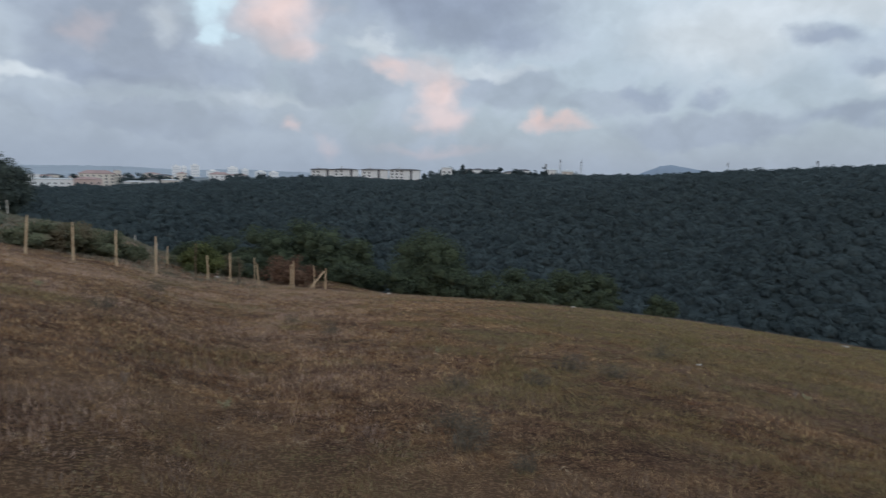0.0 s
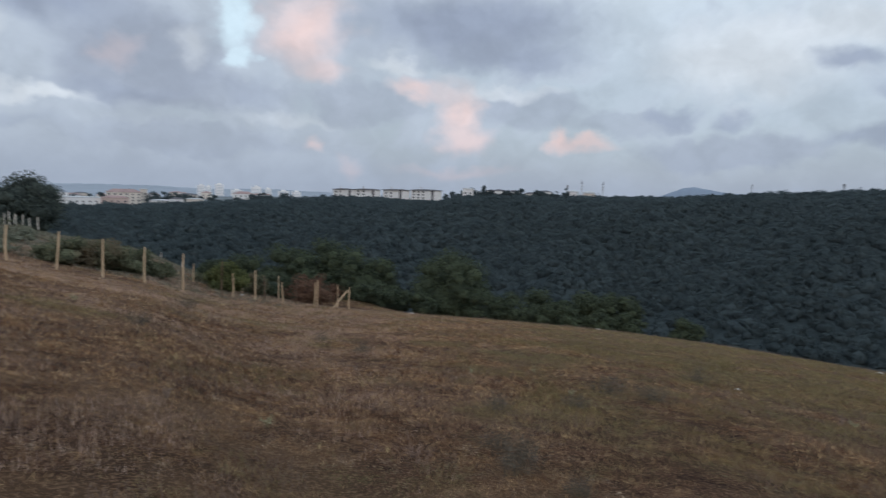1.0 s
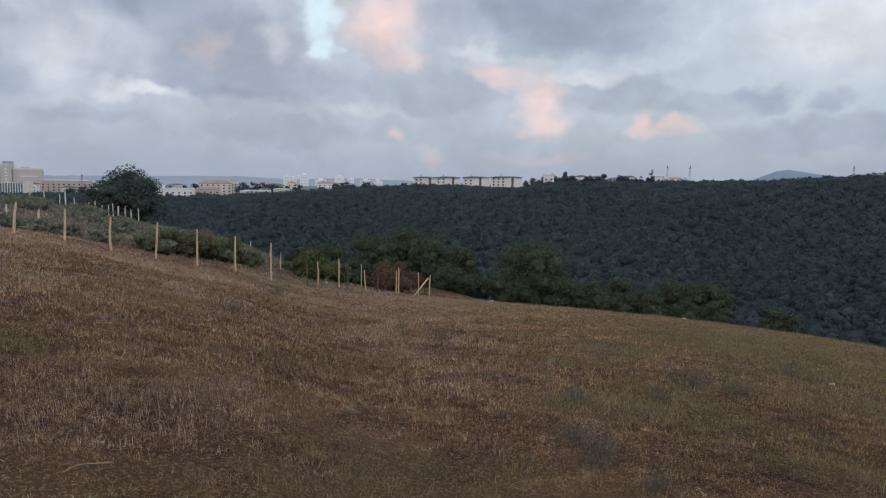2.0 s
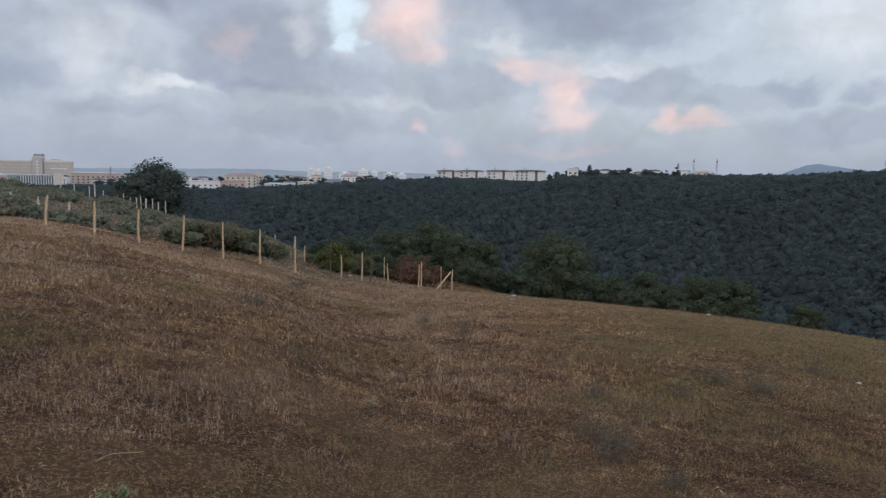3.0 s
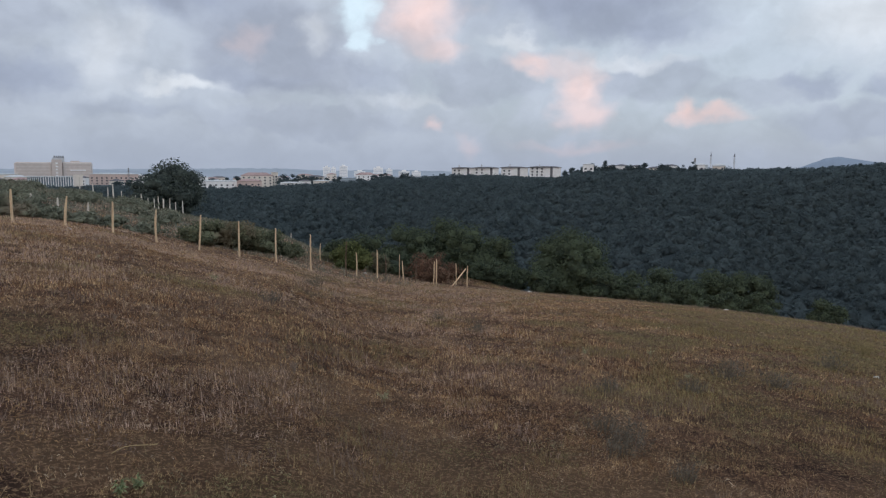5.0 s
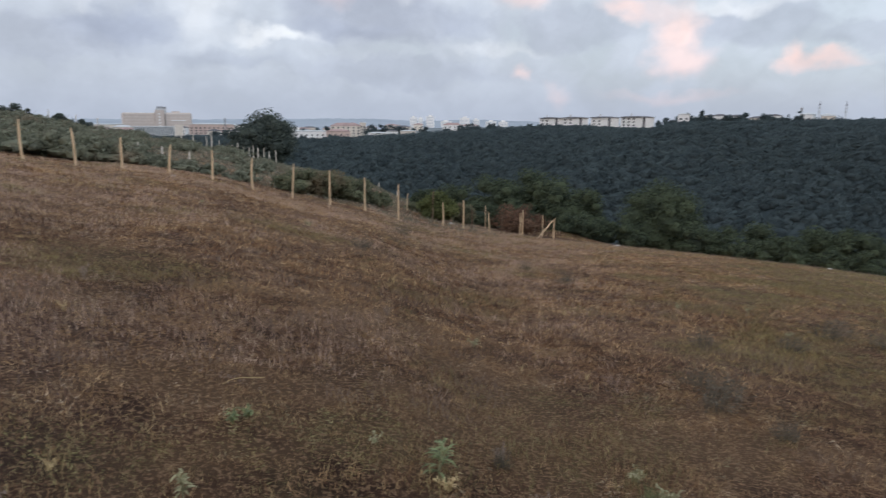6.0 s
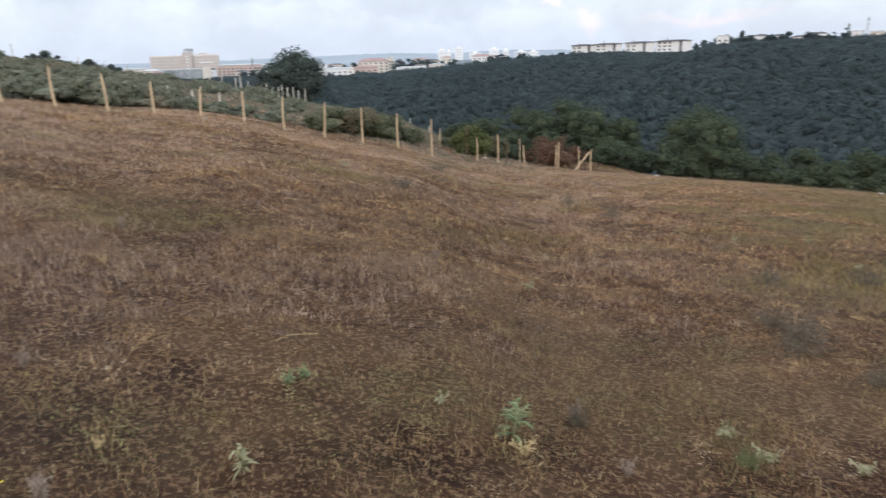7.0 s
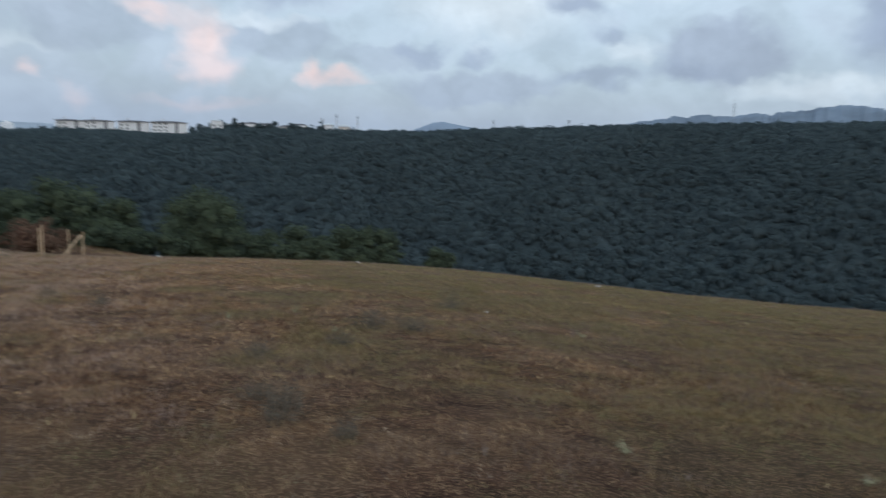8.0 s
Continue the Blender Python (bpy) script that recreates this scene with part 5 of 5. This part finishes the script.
def twig(x, y, turn, length):
    rng = random.Random(12)
    at = Vector((x, y, land_z(x, y) + 0.035))
    bm = bmesh.new()
    rings = []
    for i in range(8):
        f = i / 7
        c = Vector((length * f, rng.uniform(-0.006, 0.006) + 0.03 * math.sin(f * 3), 0.01 * math.sin(f * 5)))
        rings.append([bm.verts.new(c + Vector((0, 0.0024 * math.cos(k * math.tau / 5), 0.0024 * math.sin(k * math.tau / 5)))) for k in range(5)])
    for lo, hi in zip(rings, rings[1:]):
        for k in range(5):
            bm.faces.new((lo[k], lo[(k + 1) % 5], hi[(k + 1) % 5], hi[k]))
    ob = part("twig", bm, M_STRAW)
    ob.matrix_basis = Matrix.Translation(at) @ pose(0, 0, 0, 0, 0, turn)
    tagged(ob, "pale bent dry stalk lying on the grass", "twig")


twig(-2.53, 3.06, 50, 0.24)


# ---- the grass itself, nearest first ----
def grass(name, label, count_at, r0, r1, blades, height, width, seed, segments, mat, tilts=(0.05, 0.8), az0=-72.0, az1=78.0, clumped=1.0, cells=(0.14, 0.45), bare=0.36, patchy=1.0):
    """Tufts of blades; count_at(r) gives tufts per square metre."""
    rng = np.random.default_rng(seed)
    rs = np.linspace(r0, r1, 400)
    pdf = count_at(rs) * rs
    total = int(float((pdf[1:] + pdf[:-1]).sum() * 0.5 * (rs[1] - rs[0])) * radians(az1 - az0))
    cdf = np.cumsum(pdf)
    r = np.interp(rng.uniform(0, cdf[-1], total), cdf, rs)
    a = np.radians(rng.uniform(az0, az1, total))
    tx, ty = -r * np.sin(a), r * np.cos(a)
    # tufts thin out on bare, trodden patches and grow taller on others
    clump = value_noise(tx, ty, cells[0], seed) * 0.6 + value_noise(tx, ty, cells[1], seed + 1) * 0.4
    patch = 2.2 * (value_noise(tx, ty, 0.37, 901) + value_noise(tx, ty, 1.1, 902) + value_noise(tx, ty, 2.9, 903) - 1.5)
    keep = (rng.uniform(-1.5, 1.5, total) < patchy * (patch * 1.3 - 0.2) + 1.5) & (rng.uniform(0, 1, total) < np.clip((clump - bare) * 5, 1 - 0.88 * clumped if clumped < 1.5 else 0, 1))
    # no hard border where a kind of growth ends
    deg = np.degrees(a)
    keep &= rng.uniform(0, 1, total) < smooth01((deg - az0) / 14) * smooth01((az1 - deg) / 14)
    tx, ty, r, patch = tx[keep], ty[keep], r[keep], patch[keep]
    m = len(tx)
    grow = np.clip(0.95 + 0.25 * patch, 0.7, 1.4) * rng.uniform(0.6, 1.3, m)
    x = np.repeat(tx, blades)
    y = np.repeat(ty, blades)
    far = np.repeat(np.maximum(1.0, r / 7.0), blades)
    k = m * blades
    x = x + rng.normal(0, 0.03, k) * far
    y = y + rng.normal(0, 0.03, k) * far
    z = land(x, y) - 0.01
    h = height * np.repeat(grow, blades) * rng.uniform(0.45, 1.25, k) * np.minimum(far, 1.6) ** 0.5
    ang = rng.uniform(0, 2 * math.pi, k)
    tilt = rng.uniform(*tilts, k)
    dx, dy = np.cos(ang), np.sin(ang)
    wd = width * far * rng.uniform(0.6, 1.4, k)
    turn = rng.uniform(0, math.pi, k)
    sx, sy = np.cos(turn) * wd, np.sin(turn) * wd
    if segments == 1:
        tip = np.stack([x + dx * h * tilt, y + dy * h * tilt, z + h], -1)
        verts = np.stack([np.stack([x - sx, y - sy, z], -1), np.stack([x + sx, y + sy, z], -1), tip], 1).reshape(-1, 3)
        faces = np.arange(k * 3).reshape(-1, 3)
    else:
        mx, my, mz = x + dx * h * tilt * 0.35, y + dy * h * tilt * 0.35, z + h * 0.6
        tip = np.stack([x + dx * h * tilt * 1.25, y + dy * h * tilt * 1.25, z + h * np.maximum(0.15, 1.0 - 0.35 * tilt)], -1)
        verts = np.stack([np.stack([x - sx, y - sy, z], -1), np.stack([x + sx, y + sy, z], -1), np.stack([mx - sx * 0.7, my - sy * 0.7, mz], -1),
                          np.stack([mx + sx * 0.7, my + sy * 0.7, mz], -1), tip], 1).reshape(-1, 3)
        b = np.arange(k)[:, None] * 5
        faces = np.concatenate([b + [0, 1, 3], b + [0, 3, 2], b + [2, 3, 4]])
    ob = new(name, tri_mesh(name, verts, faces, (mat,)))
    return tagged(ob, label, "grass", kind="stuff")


grass("dry_grass", "short dry straw-brown grass and stubble of the meadow", lambda r: 480 + 0 * r, 1.6, 7.2, 9, 0.031, 0.0019, 31, 1, M_GRASS, tilts=(0.1, 1.4), clumped=2, cells=(0.10, 0.42), bare=0.28)
grass("dry_litter", "short bleached bits of straw lying on the soil", lambda r: 1700 + 0 * r, 1.6, 9.0, 2, 0.0075, 0.0034, 41, 1, M_LITTER, tilts=(1.0, 4.5), clumped=2, cells=(0.09, 0.4), bare=0.42)
grass("dry_stubble", "upright straw stubble standing in patches", lambda r: 260 + 0 * r, 1.6, 7.0, 5, 0.042, 0.0017, 33, 1, M_STUBBLE, tilts=(0.0, 0.45), clumped=2, cells=(0.16, 0.7), bare=0.38)
grass("dry_grass", "dry straw-brown grass further down the meadow", lambda r: 300 * (7 / r) ** 1.6, 7.0, 62.0, 6, 0.045, 0.0036, 32, 1, M_GRASS, tilts=(0.05, 0.8), clumped=0.5, patchy=0.4)
grass("dry_stubble", "upright straw stubble in patches further down the meadow", lambda r: 120 * (7 / r) ** 1.5, 7.0, 58.0, 4, 0.055, 0.0019, 36, 1, M_STUBBLE, tilts=(0.0, 0.4), clumped=2, cells=(0.4, 1.6), bare=0.42)
grass("dry_weeds", "brown-mauve patches of dried weeds in the meadow", lambda r: 130 * (6 / np.maximum(r, 6)) ** 1.2, 4.0, 60.0, 5, 0.10, 0.0020, 37, 1, M_DRYWEED, tilts=(0.05, 0.6), clumped=2, cells=(0.5, 1.9), bare=0.52)
grass("yellow_grass", "yellowing olive tufts in the meadow", lambda r: 170 * (6 / np.maximum(r, 6)) ** 1.25, 3.0, 60.0, 5, 0.09, 0.0020, 38, 1, M_OLIVE, tilts=(0.05, 0.6), clumped=2, cells=(0.6, 2.3), bare=0.50, az1=30.0)
# seed heads, made denser here to stand in for glare and haze
grass("pale_grass", "pale beige seed heads over the upper meadow, thickened to imitate glare", lambda r: 200 * (8 / np.maximum(r, 8)) ** 1.15, 4.5, 60.0, 4, 0.070, 0.0019, 39, 1, M_PALE, tilts=(0.0, 0.5), clumped=2, cells=(0.9, 3.1), bare=0.40, az0=0.0)
grass("mauve_grass", "pinkish-brown dead heads along the meadow's brow", lambda r: 9 + 0 * r, 26.0, 60.0, 3, 0.12, 0.0016, 42, 1, M_MAUVE, tilts=(0.0, 0.5), clumped=2, cells=(1.2, 5.0), bare=0.40, az0=-60.0, az1=44.0)
grass("tall_stalks", "single taller dry stalks standing over the grass", lambda r: 12 * (5 / np.maximum(r, 5)) ** 1.2, 1.6, 40.0, 2, 0.12, 0.0013, 35, 2, M_STRAW, tilts=(0.0, 0.6))
grass("rough_grass", "rough olive-brown grass on the hillside beyond the fence", lambda r: 13 + 0 * r, 38.0, 100.0, 3, 0.17, 0.006, 34, 1, M_ROUGH, tilts=(0.05, 0.8), az0=12.0, az1=76.0)


def forbs(name, label, count_at, r0, r1, bits, size, spread, height, seed, mat):
    """Small withered forbs: each is a low dome of short bits of leaf, stem and seed head."""
    rng = np.random.default_rng(seed)
    rs = np.linspace(r0, r1, 400)
    pdf = count_at(rs) * rs
    total = int(float((pdf[1:] + pdf[:-1]).sum() * 0.5 * (rs[1] - rs[0])) * radians(128))
    cdf = np.cumsum(pdf)
    r, a = np.interp(rng.uniform(0, cdf[-1], total), cdf, rs), np.radians(rng.uniform(-62, 66, total))
    x, y = -r * np.sin(a), r * np.cos(a)
    keep = rng.uniform(0, 1, total) < np.clip((value_noise(x, y, 0.5, seed) * 0.5 + value_noise(x, y, 1.7, seed + 1) * 0.5 - 0.30) * 3.2, 0.06, 1)
    x, y, r = x[keep], y[keep], r[keep]
    grow = rng.uniform(0.5, 1.3, len(x))
    far = np.repeat(np.maximum(1.0, r / 7.5) * grow, bits)
    x, y = np.repeat(x, bits), np.repeat(y, bits)
    k = len(x)
    dx, dy = rng.normal(0, spread, k), rng.normal(0, spread, k)
    z = height * rng.uniform(0, 1, k) ** 1.3 * np.exp(-(dx * dx + dy * dy) / (3 * spread * spread)) * np.minimum(far, 1.6)
    x, y = x + dx * far, y + dy * far
    at = np.stack([x, y, land(x, y) + z], -1)
    d = rng.normal(size=(k, 3)) * np.array([1.0, 1.0, 0.8])
    d /= np.linalg.norm(d, axis=1)[:, None]
    e = np.cross(d, rng.normal(size=(k, 3)))
    e /= np.linalg.norm(e, axis=1)[:, None]
    s = (size * far * rng.uniform(0.5, 1.5, k))[:, None]
    verts = np.stack([at - d * s, at + d * s * 0.2 + e * s * 0.38, at + d * s], 1).reshape(-1, 3)
    ob = new(name, tri_mesh(name, verts, np.arange(k * 3).reshape(-1, 3), (mat,)))
    return tagged(ob, label, "plants", kind="stuff")


forbs("withered_forbs", "withered ochre, pale and grey-green forbs of the meadow", lambda r: 105 * (7.5 / np.maximum(r, 7.5)) ** 1.9, 1.7, 44.0, 16, 0.0105, 0.040, 0.060, 51, M_FORB)
